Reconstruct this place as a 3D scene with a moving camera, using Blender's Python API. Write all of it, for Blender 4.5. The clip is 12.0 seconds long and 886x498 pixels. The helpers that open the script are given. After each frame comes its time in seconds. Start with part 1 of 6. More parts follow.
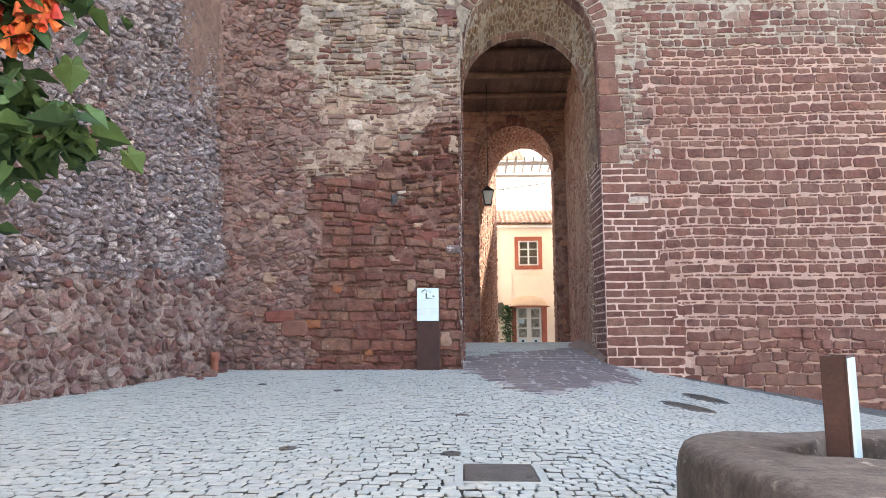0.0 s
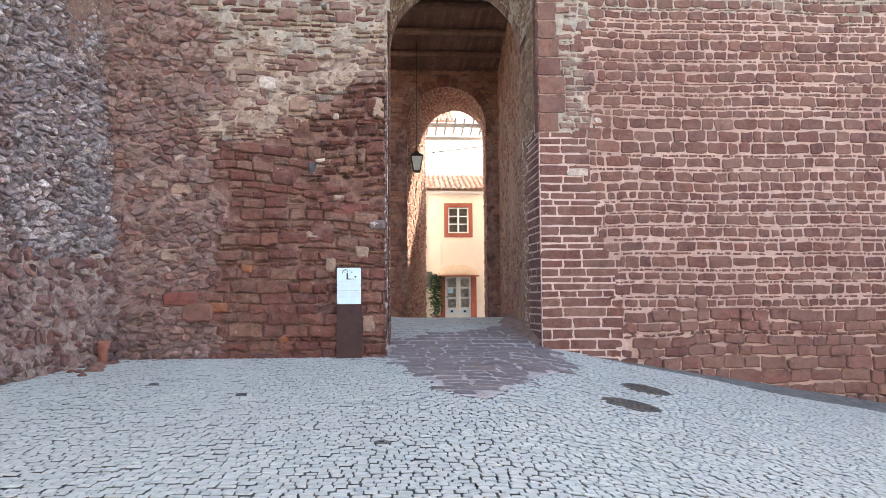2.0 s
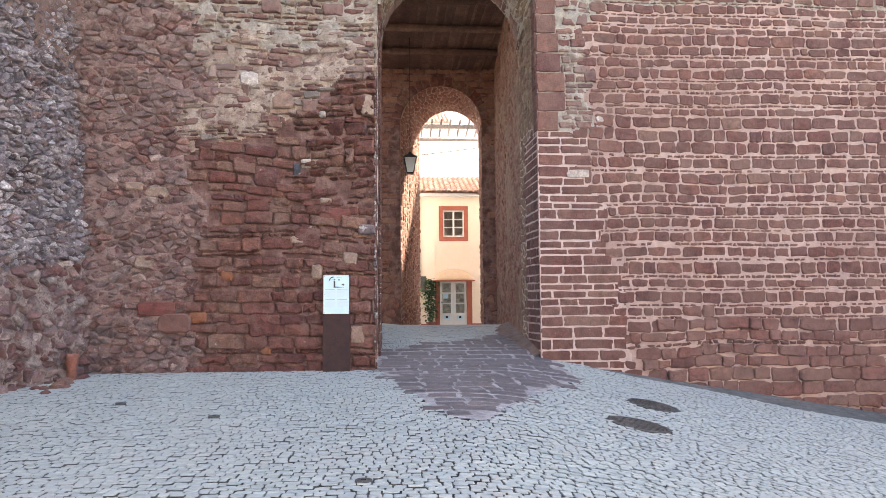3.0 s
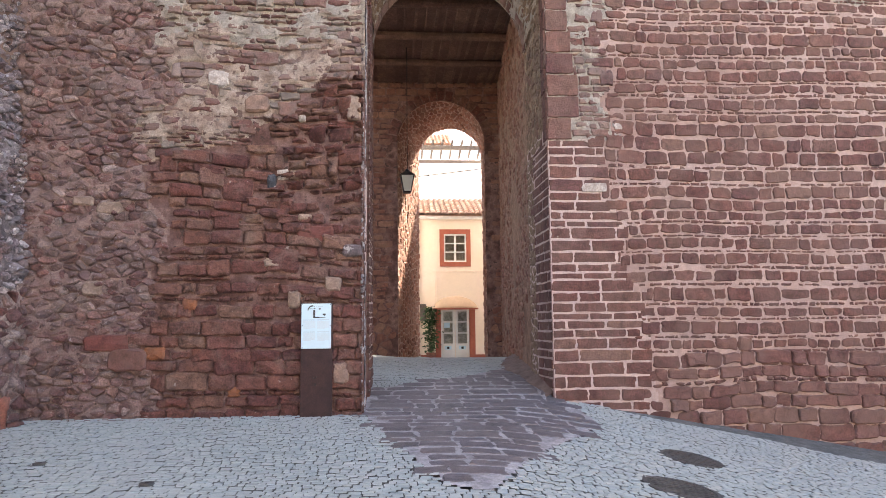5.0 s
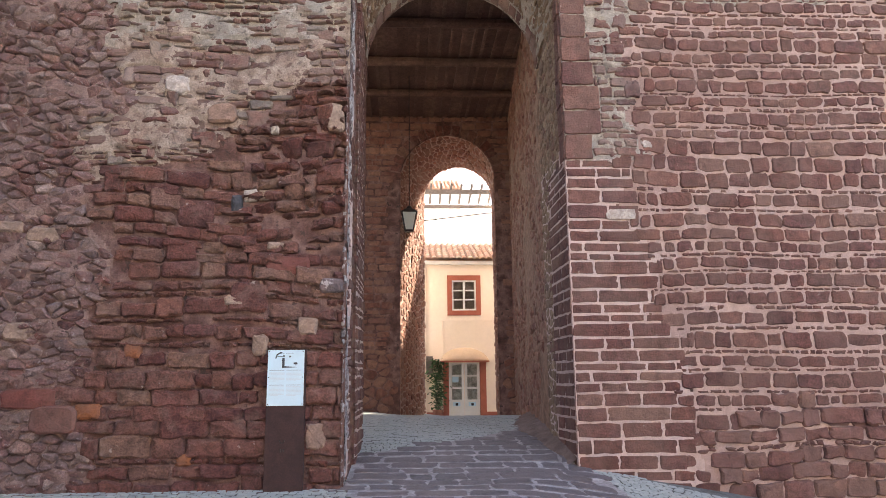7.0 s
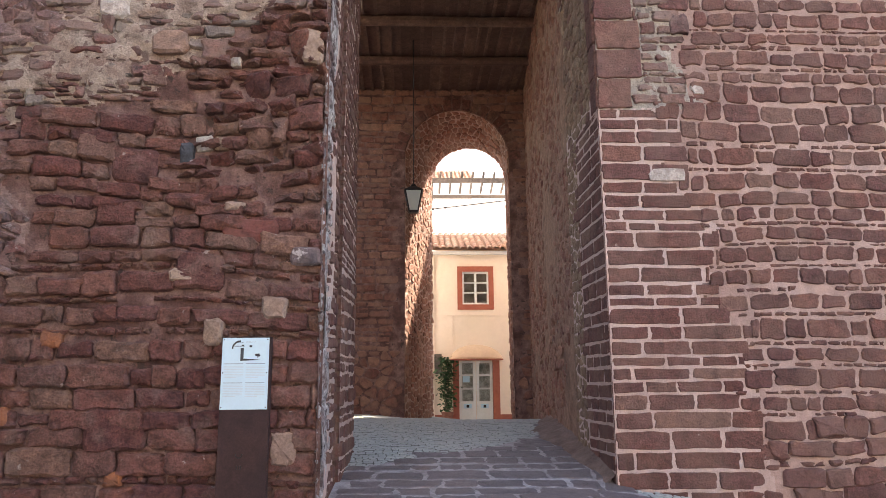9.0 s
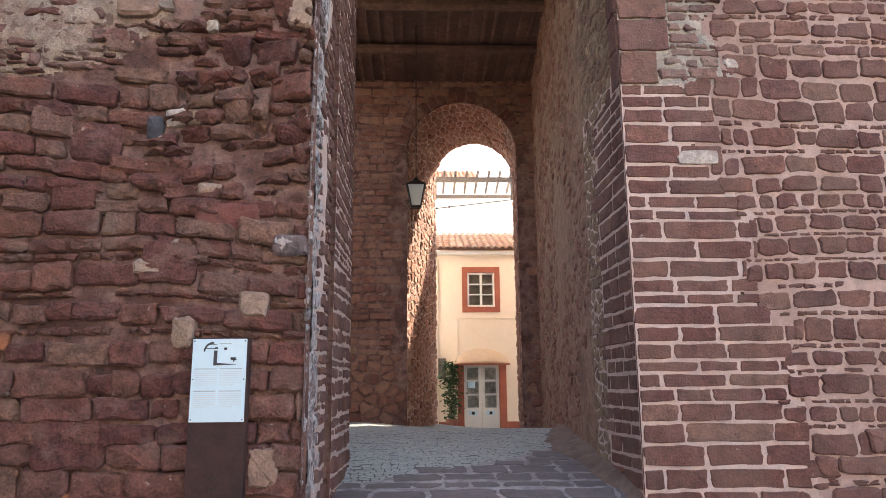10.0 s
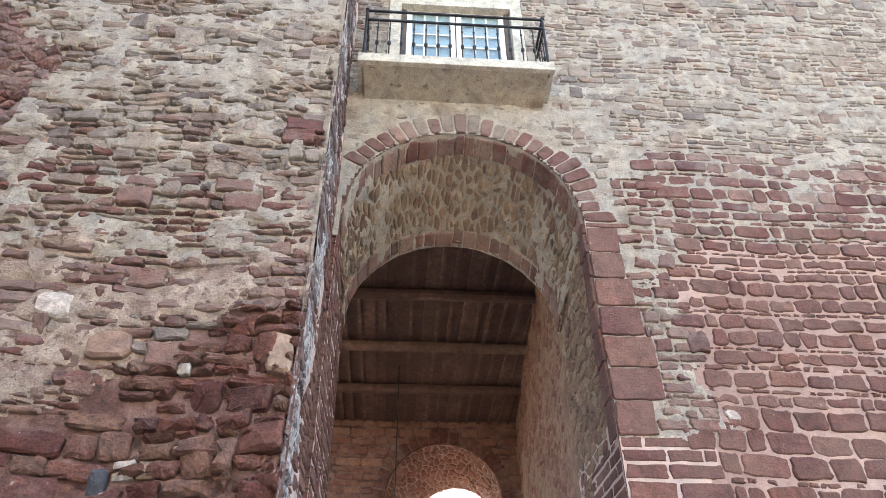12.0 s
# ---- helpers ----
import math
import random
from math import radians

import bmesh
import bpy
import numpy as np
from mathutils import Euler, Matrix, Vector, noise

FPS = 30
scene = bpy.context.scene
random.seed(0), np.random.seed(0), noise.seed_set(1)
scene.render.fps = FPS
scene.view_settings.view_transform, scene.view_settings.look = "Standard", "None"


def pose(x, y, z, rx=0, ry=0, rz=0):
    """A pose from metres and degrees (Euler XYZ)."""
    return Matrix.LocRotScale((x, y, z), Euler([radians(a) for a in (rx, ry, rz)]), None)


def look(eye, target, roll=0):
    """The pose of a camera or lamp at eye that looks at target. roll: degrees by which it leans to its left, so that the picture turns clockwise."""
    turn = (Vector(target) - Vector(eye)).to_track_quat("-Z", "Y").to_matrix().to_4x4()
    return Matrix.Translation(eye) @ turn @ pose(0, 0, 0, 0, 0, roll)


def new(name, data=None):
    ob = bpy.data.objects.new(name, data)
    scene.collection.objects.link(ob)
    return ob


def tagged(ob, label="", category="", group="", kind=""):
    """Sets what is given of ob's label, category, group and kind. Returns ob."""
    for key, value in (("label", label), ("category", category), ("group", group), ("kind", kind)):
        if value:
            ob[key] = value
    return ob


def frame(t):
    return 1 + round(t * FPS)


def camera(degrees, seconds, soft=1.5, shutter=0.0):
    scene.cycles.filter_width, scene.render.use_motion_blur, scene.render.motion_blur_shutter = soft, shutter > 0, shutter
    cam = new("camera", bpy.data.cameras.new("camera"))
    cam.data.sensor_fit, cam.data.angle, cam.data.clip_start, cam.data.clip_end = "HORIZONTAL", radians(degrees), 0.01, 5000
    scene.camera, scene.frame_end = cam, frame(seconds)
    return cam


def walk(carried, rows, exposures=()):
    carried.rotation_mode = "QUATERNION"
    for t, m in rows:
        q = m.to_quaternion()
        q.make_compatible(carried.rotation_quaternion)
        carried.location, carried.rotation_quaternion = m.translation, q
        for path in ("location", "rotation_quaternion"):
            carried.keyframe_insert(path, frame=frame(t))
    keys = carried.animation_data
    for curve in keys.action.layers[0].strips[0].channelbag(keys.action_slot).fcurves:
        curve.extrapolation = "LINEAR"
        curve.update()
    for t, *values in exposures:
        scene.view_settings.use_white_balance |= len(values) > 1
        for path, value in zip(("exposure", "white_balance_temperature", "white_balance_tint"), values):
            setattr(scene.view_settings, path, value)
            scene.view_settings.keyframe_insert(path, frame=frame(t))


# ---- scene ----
cam = camera(63.4, 12.0, soft=0.5)
METRES, EYE, TILT, LEAN, TURN = 10.0, 1.5, 0.0, 0.0, 1.4
ROWS = [
    (0.0, 0.0, 0.0, 0.0, 0.04, 7.61, 0.29),
    (0.5, -0.0015, 0.0343, 0.0149, -1.84, 7.3, 0.31),
    (1.0, 0.0043, 0.0695, 0.0248, -5.35, 5.73, 0.14),
    (1.5, 0.0049, 0.1004, 0.0334, -5.95, 4.41, 0.55),
    (2.0, 0.0102, 0.1347, 0.0509, -5.67, 4.3, 0.39),
    (2.5, 0.0177, 0.1747, 0.0581, -6.01, 4.41, 0.46),
    (4.5, 0.0386, 0.3432, 0.076, -5.9, 5.27, 0.46),
    (5.0, 0.0503, 0.3918, 0.0716, -5.73, 6.69, 0.57),
    (5.5, 0.0631, 0.4363, 0.0733, -5.08, 9.13, 0.47),
    (6.0, 0.0735, 0.4846, 0.0734, -4.57, 10.0, 0.52),
    (6.5, 0.0855, 0.5331, 0.0709, -4.65, 10.77, 0.59),
    (7.0, 0.0896, 0.5871, 0.0683, -4.66, 11.06, 0.57),
    (9.0, 0.1138, 0.7937, 0.0666, -3.72, 11.15, 0.47),
    (9.5, 0.1148, 0.845, 0.0687, -3.34, 11.15, 0.45),
    (10.0, 0.1192, 0.8906, 0.0705, -3.41, 11.52, 0.45),
    (10.5, 0.1171, 0.9302, 0.078, -3.25, 14.13, 0.41),
    (11.0, 0.1143, 0.9476, 0.0891, -3.85, 19.73, 0.47),
    (11.5, 0.117, 0.9492, 0.0977, -4.63, 28.79, 0.4),
    (12.0, 0.1163, 0.9402, 0.1093, -5.21, 37.75, 0.31),
]
EXPO = [(0.0, 2.86, 7800, 11), (2.5, 2.84, 7800, 13), (5.5, 2.60, 8000, 17), (9.5, 2.40, 8200, 18), (10.5, 2.58, 8000, 14), (12.0, 2.94, 7500, 10)]
walk(cam, [(t, pose(0, 0, EYE, TILT, LEAN, TURN) @ pose(METRES * x, METRES * y, METRES * z, 90 + pitch, roll, yaw)) for t, x, y, z, yaw, pitch, roll in ROWS], exposures=EXPO)

# ---- light ----
SUN = Vector((0.8, 1.0, 1.35)).normalized()
world = bpy.data.worlds.new("sky")
scene.world = world
world.use_nodes = True
_nt = world.node_tree
_sky = _nt.nodes.new("ShaderNodeTexSky")
_sky.sky_type = "NISHITA"
_sky.sun_disc = False
_sky.sun_elevation = math.asin(SUN.z)
_sky.sun_rotation = math.atan2(SUN.x, SUN.y)
_sky.dust_density = 2.0
_nt.links.new(_sky.outputs[0], _nt.nodes["Background"].inputs[0])
_nt.nodes["Background"].inputs[1].default_value = 0.15
_sun = bpy.data.lights.new("sun", "SUN")
_sun.energy, _sun.angle, _sun.color = 4.5, radians(0.6), (1.0, 0.93, 0.82)
new("sun", _sun).matrix_world = look(SUN * 60, (0, 0, 0))

# ---- numbers of the plan ----
TOWER_Y, GATE_Y, HALL_Y, BACK_Y, STREET_Y = 15.3, 16.7, 18.5, 27.0, 30.0
rng = random.Random(7)


# ---- noise ----
def lattice(i, j, seed):
    h = np.sin(i * 127.1 + j * 311.7 + seed * 74.7) * 43758.5453
    return h - np.floor(h)


def vnoise(u, v, seed=0):
    u, v = np.asarray(u, float), np.asarray(v, float)
    i, j = np.floor(u), np.floor(v)
    f, g = u - i, v - j
    f, g = f * f * (3 - 2 * f), g * g * (3 - 2 * g)
    a = lattice(i, j, seed) * (1 - f) + lattice(i + 1, j, seed) * f
    b = lattice(i, j + 1, seed) * (1 - f) + lattice(i + 1, j + 1, seed) * f
    return a * (1 - g) + b * g


def fbm(u, v, seed=0, octaves=4):
    out, amp, tot = 0.0, 1.0, 0.0
    for k in range(octaves):
        out = out + amp * vnoise(np.asarray(u) * 2 ** k, np.asarray(v) * 2 ** k, seed + k * 13)
        tot += amp
        amp *= 0.5
    return out / tot


def smooth(a, b, x):
    t = np.clip((np.asarray(x, float) - a) / (b - a), 0, 1)
    return t * t * (3 - 2 * t)


def ground(x, y):
    """Height of the ground."""
    x, y = np.asarray(x, float), np.asarray(y, float)
    base = np.interp(y, [-30, 0, 4, 5.2, 7.75, 11, 15.3, 16.7, 18.6, 23, 26, 30, 34, 60], [-1.2, 0.1, 0.645, 0.67, 0.72, 0.80, 0.99, 1.12, 1.35, 1.56, 1.58, 1.55, 1.5, 1.5])
    x0 = np.interp(y, [4, 9, 13, 16.8, 18.5], [1.0, 1.1, 1.75, 3.0, 8.0])
    d = x - x0
    drop = 0.167 * (np.sqrt(d * d + 0.16) + d) * 0.5
    drop = np.where(drop > 1.6, 1.6 + (drop - 1.6) * 0.3, drop)
    right = np.clip(x + 0.2, 0, 6) * smooth(23, 27, y) * 0.11
    return base - drop * (1 - smooth(17, 18.5, y)) - right


# ---- materials ----
def material(name, colors, rough=0.85, grain=40.0, stain=1.2, stain_color=None, stain_amount=0.0, bump=0.3, metal=0.0, pieces=True, spots=None, spot_scale=9.0, spot_cut=0.62, value=0.38, stain_cut=0.5, mottle=7.0):
    """Procedural surface: colours picked piece by piece, fine grain, broad stains, spots."""
    m = bpy.data.materials.new(name)
    m.use_nodes = True
    nt = m.node_tree
    N, L = nt.nodes, nt.links
    bsdf = N["Principled BSDF"]
    bsdf.inputs["Roughness"].default_value = rough
    bsdf.inputs["Metallic"].default_value = metal
    pos = N.new("ShaderNodeNewGeometry")
    info = N.new("ShaderNodeObjectInfo")
    ramp = N.new("ShaderNodeValToRGB")
    ramp.color_ramp.interpolation = "LINEAR"
    els = ramp.color_ramp.elements
    for k, c in enumerate(colors):
        e = els[k] if k < 2 and k < len(els) else els.new(k / max(1, len(colors) - 1))
        e.position = k / max(1, len(colors) - 1)
        e.color = (*c, 1)
    if len(colors) == 1:
        els[1].color = (*colors[0], 1)
    if pieces:
        add = N.new("ShaderNodeMath")
        add.operation = "ADD"
        L.new(info.outputs["Random"], add.inputs[0])
        L.new(pos.outputs["Random Per Island"], add.inputs[1])
        fr = N.new("ShaderNodeMath")
        fr.operation = "FRACT"
        L.new(add.outputs[0], fr.inputs[0])
        L.new(fr.outputs[0], ramp.inputs[0])
    else:
        n0 = N.new("ShaderNodeTexNoise")
        n0.inputs["Scale"].default_value = stain * 2.3
        n0.inputs["Detail"].default_value = 6
        L.new(pos.outputs["Position"], n0.inputs["Vector"])
        mr = N.new("ShaderNodeMapRange")
        mr.inputs[1].default_value, mr.inputs[2].default_value = 0.3, 0.7
        L.new(n0.outputs[0], mr.inputs[0])
        L.new(mr.outputs[0], ramp.inputs[0])
    col = ramp.outputs[0]
    n1 = N.new("ShaderNodeTexNoise")
    n1.inputs["Scale"].default_value = grain
    n1.inputs["Detail"].default_value = 8
    n1.inputs["Roughness"].default_value = 0.65
    L.new(pos.outputs["Position"], n1.inputs["Vector"])
    hsv = N.new("ShaderNodeHueSaturation")
    mv = N.new("ShaderNodeMapRange")
    mv.inputs[1].default_value, mv.inputs[2].default_value = 0.25, 0.75
    mv.inputs[3].default_value, mv.inputs[4].default_value = 1 - value, 1 + value
    L.new(n1.outputs[0], mv.inputs[0])
    n2 = N.new("ShaderNodeTexNoise")
    n2.inputs["Scale"].default_value = mottle
    n2.inputs["Detail"].default_value = 5
    n2.inputs["Roughness"].default_value = 0.6
    n2.inputs["Distortion"].default_value = 0.6
    L.new(pos.outputs["Position"], n2.inputs["Vector"])
    mw = N.new("ShaderNodeMapRange")
    mw.inputs[1].default_value, mw.inputs[2].default_value = 0.3, 0.7
    mw.inputs[3].default_value, mw.inputs[4].default_value = 1 - value * 0.9, 1 + value * 0.9
    L.new(n2.outputs[0], mw.inputs[0])
    mu = N.new("ShaderNodeMath")
    mu.operation = "MULTIPLY"
    L.new(mv.outputs[0], mu.inputs[0])
    L.new(mw.outputs[0], mu.inputs[1])
    L.new(mu.outputs[0], hsv.inputs["Value"])
    L.new(col, hsv.inputs["Color"])
    col = hsv.outputs[0]

    def overlay(col, scale, cut, color, amount, soft=0.08, detail=7):
        n = N.new("ShaderNodeTexNoise")
        n.inputs["Scale"].default_value = scale
        n.inputs["Detail"].default_value = detail
        n.inputs["Roughness"].default_value = 0.62
        L.new(pos.outputs["Position"], n.inputs["Vector"])
        r = N.new("ShaderNodeMapRange")
        r.inputs[1].default_value, r.inputs[2].default_value = cut - soft, cut + soft
        r.inputs[4].default_value = amount
        L.new(n.outputs[0], r.inputs[0])
        mx = N.new("ShaderNodeMix")
        mx.data_type = "RGBA"
        L.new(r.outputs[0], mx.inputs[0])
        L.new(col, mx.inputs[6])
        mx.inputs[7].default_value = (*color, 1)
        return mx.outputs[2]
    if stain_color and stain_amount:
        col = overlay(col, stain, stain_cut, stain_color, stain_amount)
    if spots:
        col = overlay(col, spot_scale, spot_cut, spots, 0.85, 0.03)
    L.new(col, bsdf.inputs["Base Color"])
    if bump:
        b = N.new("ShaderNodeBump")
        b.inputs["Strength"].default_value = bump
        b.inputs["Distance"].default_value = 0.025
        hs = N.new("ShaderNodeMath")
        hs.operation = "ADD"
        L.new(n1.outputs[0], hs.inputs[0])
        L.new(n2.outputs[0], hs.inputs[1])
        L.new(hs.outputs[0], b.inputs["Height"])
        L.new(b.outputs[0], bsdf.inputs["Normal"])
    return m


RED = [(0.115, 0.041, 0.035), (0.145, 0.053, 0.042), (0.175, 0.078, 0.058), (0.122, 0.048, 0.043), (0.20, 0.112, 0.08), (0.10, 0.038, 0.035), (0.16, 0.064, 0.05), (0.18, 0.10, 0.076), (0.132, 0.051, 0.043)]
M_RED = material("red_sandstone", RED, stain_color=(0.27, 0.19, 0.15), stain_amount=0.45, stain=2.5, stain_cut=0.6, spots=(0.42, 0.36, 0.32), spot_cut=0.69, bump=1.2, value=0.5)
M_ASHLAR = material("red_ashlar", [(0.105, 0.040, 0.034), (0.138, 0.055, 0.044), (0.115, 0.049, 0.044), (0.18, 0.083, 0.064), (0.128, 0.057, 0.052), (0.155, 0.066, 0.05), (0.092, 0.038, 0.034), (0.20, 0.112, 0.086)], stain_color=(0.21, 0.13, 0.10), stain_amount=0.4, stain=1.5, spots=(0.36, 0.28, 0.24), spot_cut=0.70, bump=0.9, value=0.45)
M_TOWERMIX = material("mixed_red_rubble", [(0.115, 0.043, 0.038), (0.17, 0.078, 0.064), (0.25, 0.16, 0.13), (0.13, 0.053, 0.046), (0.20, 0.105, 0.088), (0.09, 0.036, 0.034), (0.15, 0.062, 0.05), (0.29, 0.21, 0.175)], stain_color=(0.26, 0.2, 0.175), stain_amount=0.5, stain=2.2, spots=(0.07, 0.05, 0.046), spot_cut=0.64, bump=0.9, value=0.4)
M_TUNNEL = material("light_red_vault_stone", [(0.25, 0.105, 0.072), (0.32, 0.145, 0.10), (0.21, 0.085, 0.06), (0.36, 0.20, 0.15)], stain_color=(0.33, 0.24, 0.19), stain_amount=0.4, stain=2, bump=0.7)
M_VAULT = material("golden_brown_vault_rubble", [(0.19, 0.125, 0.085), (0.28, 0.2, 0.135), (0.15, 0.095, 0.075), (0.33, 0.25, 0.175), (0.22, 0.15, 0.105), (0.17, 0.085, 0.07)], stain_color=(0.25, 0.18, 0.12), stain_amount=0.4, stain=2.0, spots=(0.08, 0.06, 0.05), spot_cut=0.66, bump=1.0, value=0.4)
M_BACK = material("dusky_red_hall_stone", [(0.17, 0.07, 0.05), (0.24, 0.11, 0.078), (0.20, 0.09, 0.066), (0.30, 0.16, 0.115), (0.15, 0.06, 0.048)], stain_color=(0.3, 0.2, 0.15), stain_amount=0.4, stain=2, bump=0.8)
M_PALE = material("weathered_rubble", [(0.15, 0.085, 0.072), (0.24, 0.165, 0.13), (0.31, 0.25, 0.2), (0.12, 0.085, 0.08), (0.34, 0.29, 0.24), (0.18, 0.12, 0.10), (0.20, 0.17, 0.155)], stain_color=(0.31, 0.28, 0.24), stain_amount=0.5, stain=2.0, spots=(0.085, 0.075, 0.07), spot_cut=0.63, bump=1.0, value=0.4)
M_GREY = material("lichened_rubble", [(0.17, 0.135, 0.14), (0.29, 0.245, 0.25), (0.17, 0.095, 0.085), (0.42, 0.365, 0.35), (0.20, 0.155, 0.155), (0.50, 0.455, 0.44), (0.14, 0.09, 0.085), (0.26, 0.215, 0.225), (0.22, 0.13, 0.115), (0.09, 0.07, 0.075)], stain_color=(0.26, 0.24, 0.26), stain_amount=0.4, stain=1.1, spots=(0.52, 0.49, 0.52), spot_cut=0.63, spot_scale=16, bump=1.3, value=0.75, mottle=12)
M_LOWSIDE = material("red_and_grey_rubble", [(0.15, 0.062, 0.055), (0.20, 0.09, 0.075), (0.30, 0.215, 0.185), (0.12, 0.046, 0.042), (0.17, 0.075, 0.066), (0.42, 0.35, 0.31), (0.105, 0.05, 0.048), (0.17, 0.078, 0.07), (0.22, 0.15, 0.14)], stain_color=(0.20, 0.15, 0.145), stain_amount=0.4, stain=1.4, spots=(0.40, 0.36, 0.35), spot_cut=0.67, spot_scale=16, bump=1.2, value=0.5, mottle=11)
M_SIDE = material("lichened_red_stone", [(0.15, 0.09, 0.09), (0.21, 0.15, 0.15), (0.12, 0.055, 0.05), (0.33, 0.3, 0.3)], stain_color=(0.085, 0.085, 0.09), stain_amount=0.6, stain=2.2, spots=(0.5, 0.46, 0.44), spot_cut=0.60, spot_scale=12, bump=1.0, value=0.45)
M_MORTAR = material("dusky_pink_mortar", [(0.29, 0.185, 0.158), (0.41, 0.285, 0.245), (0.48, 0.35, 0.305), (0.38, 0.26, 0.22)], pieces=False, stain=0.16, bump=0.7, grain=60, value=0.18)
M_WHITEMORTAR = material("pale_pink_pointing", [(0.47, 0.35, 0.31), (0.57, 0.455, 0.415), (0.51, 0.39, 0.35)], pieces=False, stain=0.8, bump=0.6, grain=60, value=0.14)
M_LIMEWASH = material("flaking_grey_limewash", [(0.11, 0.08, 0.076), (0.31, 0.30, 0.31), (0.56, 0.57, 0.58), (0.20, 0.145, 0.14), (0.44, 0.44, 0.45)], pieces=False, stain=2.2, bump=1.2, grain=45, spots=(0.06, 0.05, 0.05), spot_cut=0.58, spot_scale=13, value=0.4)
M_STRIP = material("dusky_mauve_rubble", [(0.165, 0.082, 0.074), (0.24, 0.145, 0.13), (0.20, 0.095, 0.083), (0.33, 0.245, 0.215), (0.14, 0.062, 0.057), (0.23, 0.16, 0.15), (0.18, 0.074, 0.064), (0.27, 0.17, 0.145)], stain_color=(0.20, 0.15, 0.14), stain_amount=0.45, stain=2.4, spots=(0.36, 0.29, 0.27), spot_cut=0.63, spot_scale=15, bump=1.3, value=0.55)
M_STRIPMORTAR = material("dusty_mauve_mortar", [(0.13, 0.068, 0.06), (0.23, 0.148, 0.13), (0.30, 0.21, 0.185), (0.17, 0.09, 0.08)], pieces=False, stain=1.0, bump=1.1, grain=45, spots=(0.06, 0.036, 0.034), spot_cut=0.62, spot_scale=8, value=0.35)
M_LOWMORTAR = material("gritty_beige_mortar", [(0.15, 0.092, 0.085), (0.25, 0.18, 0.165), (0.33, 0.255, 0.225), (0.18, 0.115, 0.105)], pieces=False, stain=0.9, bump=1.3, grain=30, spots=(0.07, 0.045, 0.043), spot_cut=0.60, spot_scale=12, value=0.45, mottle=16)
M_DIRT = material("trodden_brown_earth", [(0.13, 0.085, 0.068), (0.20, 0.14, 0.115), (0.16, 0.105, 0.085)], pieces=False, stain=1.4, bump=0.8, grain=40, value=0.3)
# old mortar, its colour darkened to deepen the shade between the stones
M_OLDMORTAR = material("earthy_joint_shade_mortar", [(0.075, 0.034, 0.029), (0.14, 0.072, 0.06), (0.25, 0.155, 0.135), (0.10, 0.047, 0.04)], pieces=False, stain=1.0, bump=1.0, grain=45, spots=(0.05, 0.035, 0.03), spot_cut=0.62, spot_scale=7, value=0.35)
M_PLASTER = material("crumbling_beige_plaster", [(0.24, 0.20, 0.165), (0.38, 0.335, 0.275), (0.35, 0.32, 0.28), (0.29, 0.24, 0.195)], pieces=False, stain=0.9, bump=1.0, grain=45, spots=(0.13, 0.115, 0.105), spot_cut=0.62, spot_scale=8, value=0.3)
M_PINKPLASTER = material("pinkish_crumbling_plaster", [(0.25, 0.175, 0.14), (0.37, 0.29, 0.235), (0.41, 0.335, 0.275), (0.29, 0.21, 0.17), (0.34, 0.265, 0.215)], pieces=False, stain=1.1, bump=1.2, grain=45, spots=(0.14, 0.085, 0.073), spot_cut=0.60, spot_scale=8, value=0.35)
M_GREYMORTAR = material("grey_purple_mortar", [(0.065, 0.052, 0.056), (0.14, 0.112, 0.115), (0.26, 0.22, 0.225)], pieces=False, stain=0.8, bump=1.0, grain=50, spots=(0.30, 0.28, 0.30), spot_cut=0.63, spot_scale=5, value=0.45, mottle=14)
M_BROWN = material("brown_render", [(0.17, 0.095, 0.064), (0.27, 0.165, 0.11), (0.22, 0.13, 0.09)], pieces=False, stain=0.6, bump=0.8, grain=30, spots=(0.10, 0.07, 0.058), spot_cut=0.64, spot_scale=5)
M_WALLBODY = material("wall_core", [(0.14, 0.08, 0.065), (0.2, 0.13, 0.1)], pieces=False)
M_COBBLE = material("pale_granite_cobble", [(0.325, 0.37, 0.355), (0.37, 0.415, 0.395), (0.30, 0.345, 0.335), (0.40, 0.44, 0.415), (0.355, 0.39, 0.37)], rough=0.7, stain_color=(0.36, 0.385, 0.37), stain_amount=0.5, stain=0.7, bump=0.35, grain=90, value=0.15)
M_JOINT = material("sandy_cobble_joint", [(0.085, 0.09, 0.086), (0.15, 0.154, 0.147)], pieces=False, stain=1.5, bump=0.6)
M_SLAB = material("dark_slate_slab", [(0.10, 0.088, 0.096), (0.125, 0.107, 0.112), (0.085, 0.078, 0.085), (0.145, 0.12, 0.118)], rough=0.6, stain_color=(0.16, 0.135, 0.13), stain_amount=0.4, stain=2.0, bump=0.4)
M_SLABJOINT = material("pale_slab_joint", [(0.26, 0.245, 0.25), (0.38, 0.36, 0.355)], pieces=False, stain=1.5, bump=0.5)
M_CORTEN = material("dark_rusted_steel", [(0.030, 0.013, 0.013), (0.045, 0.019, 0.017)], rough=0.75, pieces=False, stain=1.2, bump=0.15, grain=60)
M_PANEL = material("white_enamel_panel", [(0.50, 0.73, 0.83)], rough=0.4, pieces=False, bump=0, value=0.03)
M_INK = material("grey_ink", [(0.50, 0.63, 0.69)], pieces=False, bump=0, value=0.05)
M_HEADINK = material("mid_grey_ink", [(0.28, 0.36, 0.41)], pieces=False, bump=0, value=0.05)
M_DARKINK = material("dark_ink", [(0.05, 0.06, 0.07)], pieces=False, bump=0, value=0.05)
M_IRON = material("black_wrought_iron", [(0.02, 0.02, 0.022), (0.035, 0.033, 0.033)], rough=0.5, metal=0.6, pieces=False, bump=0.1)
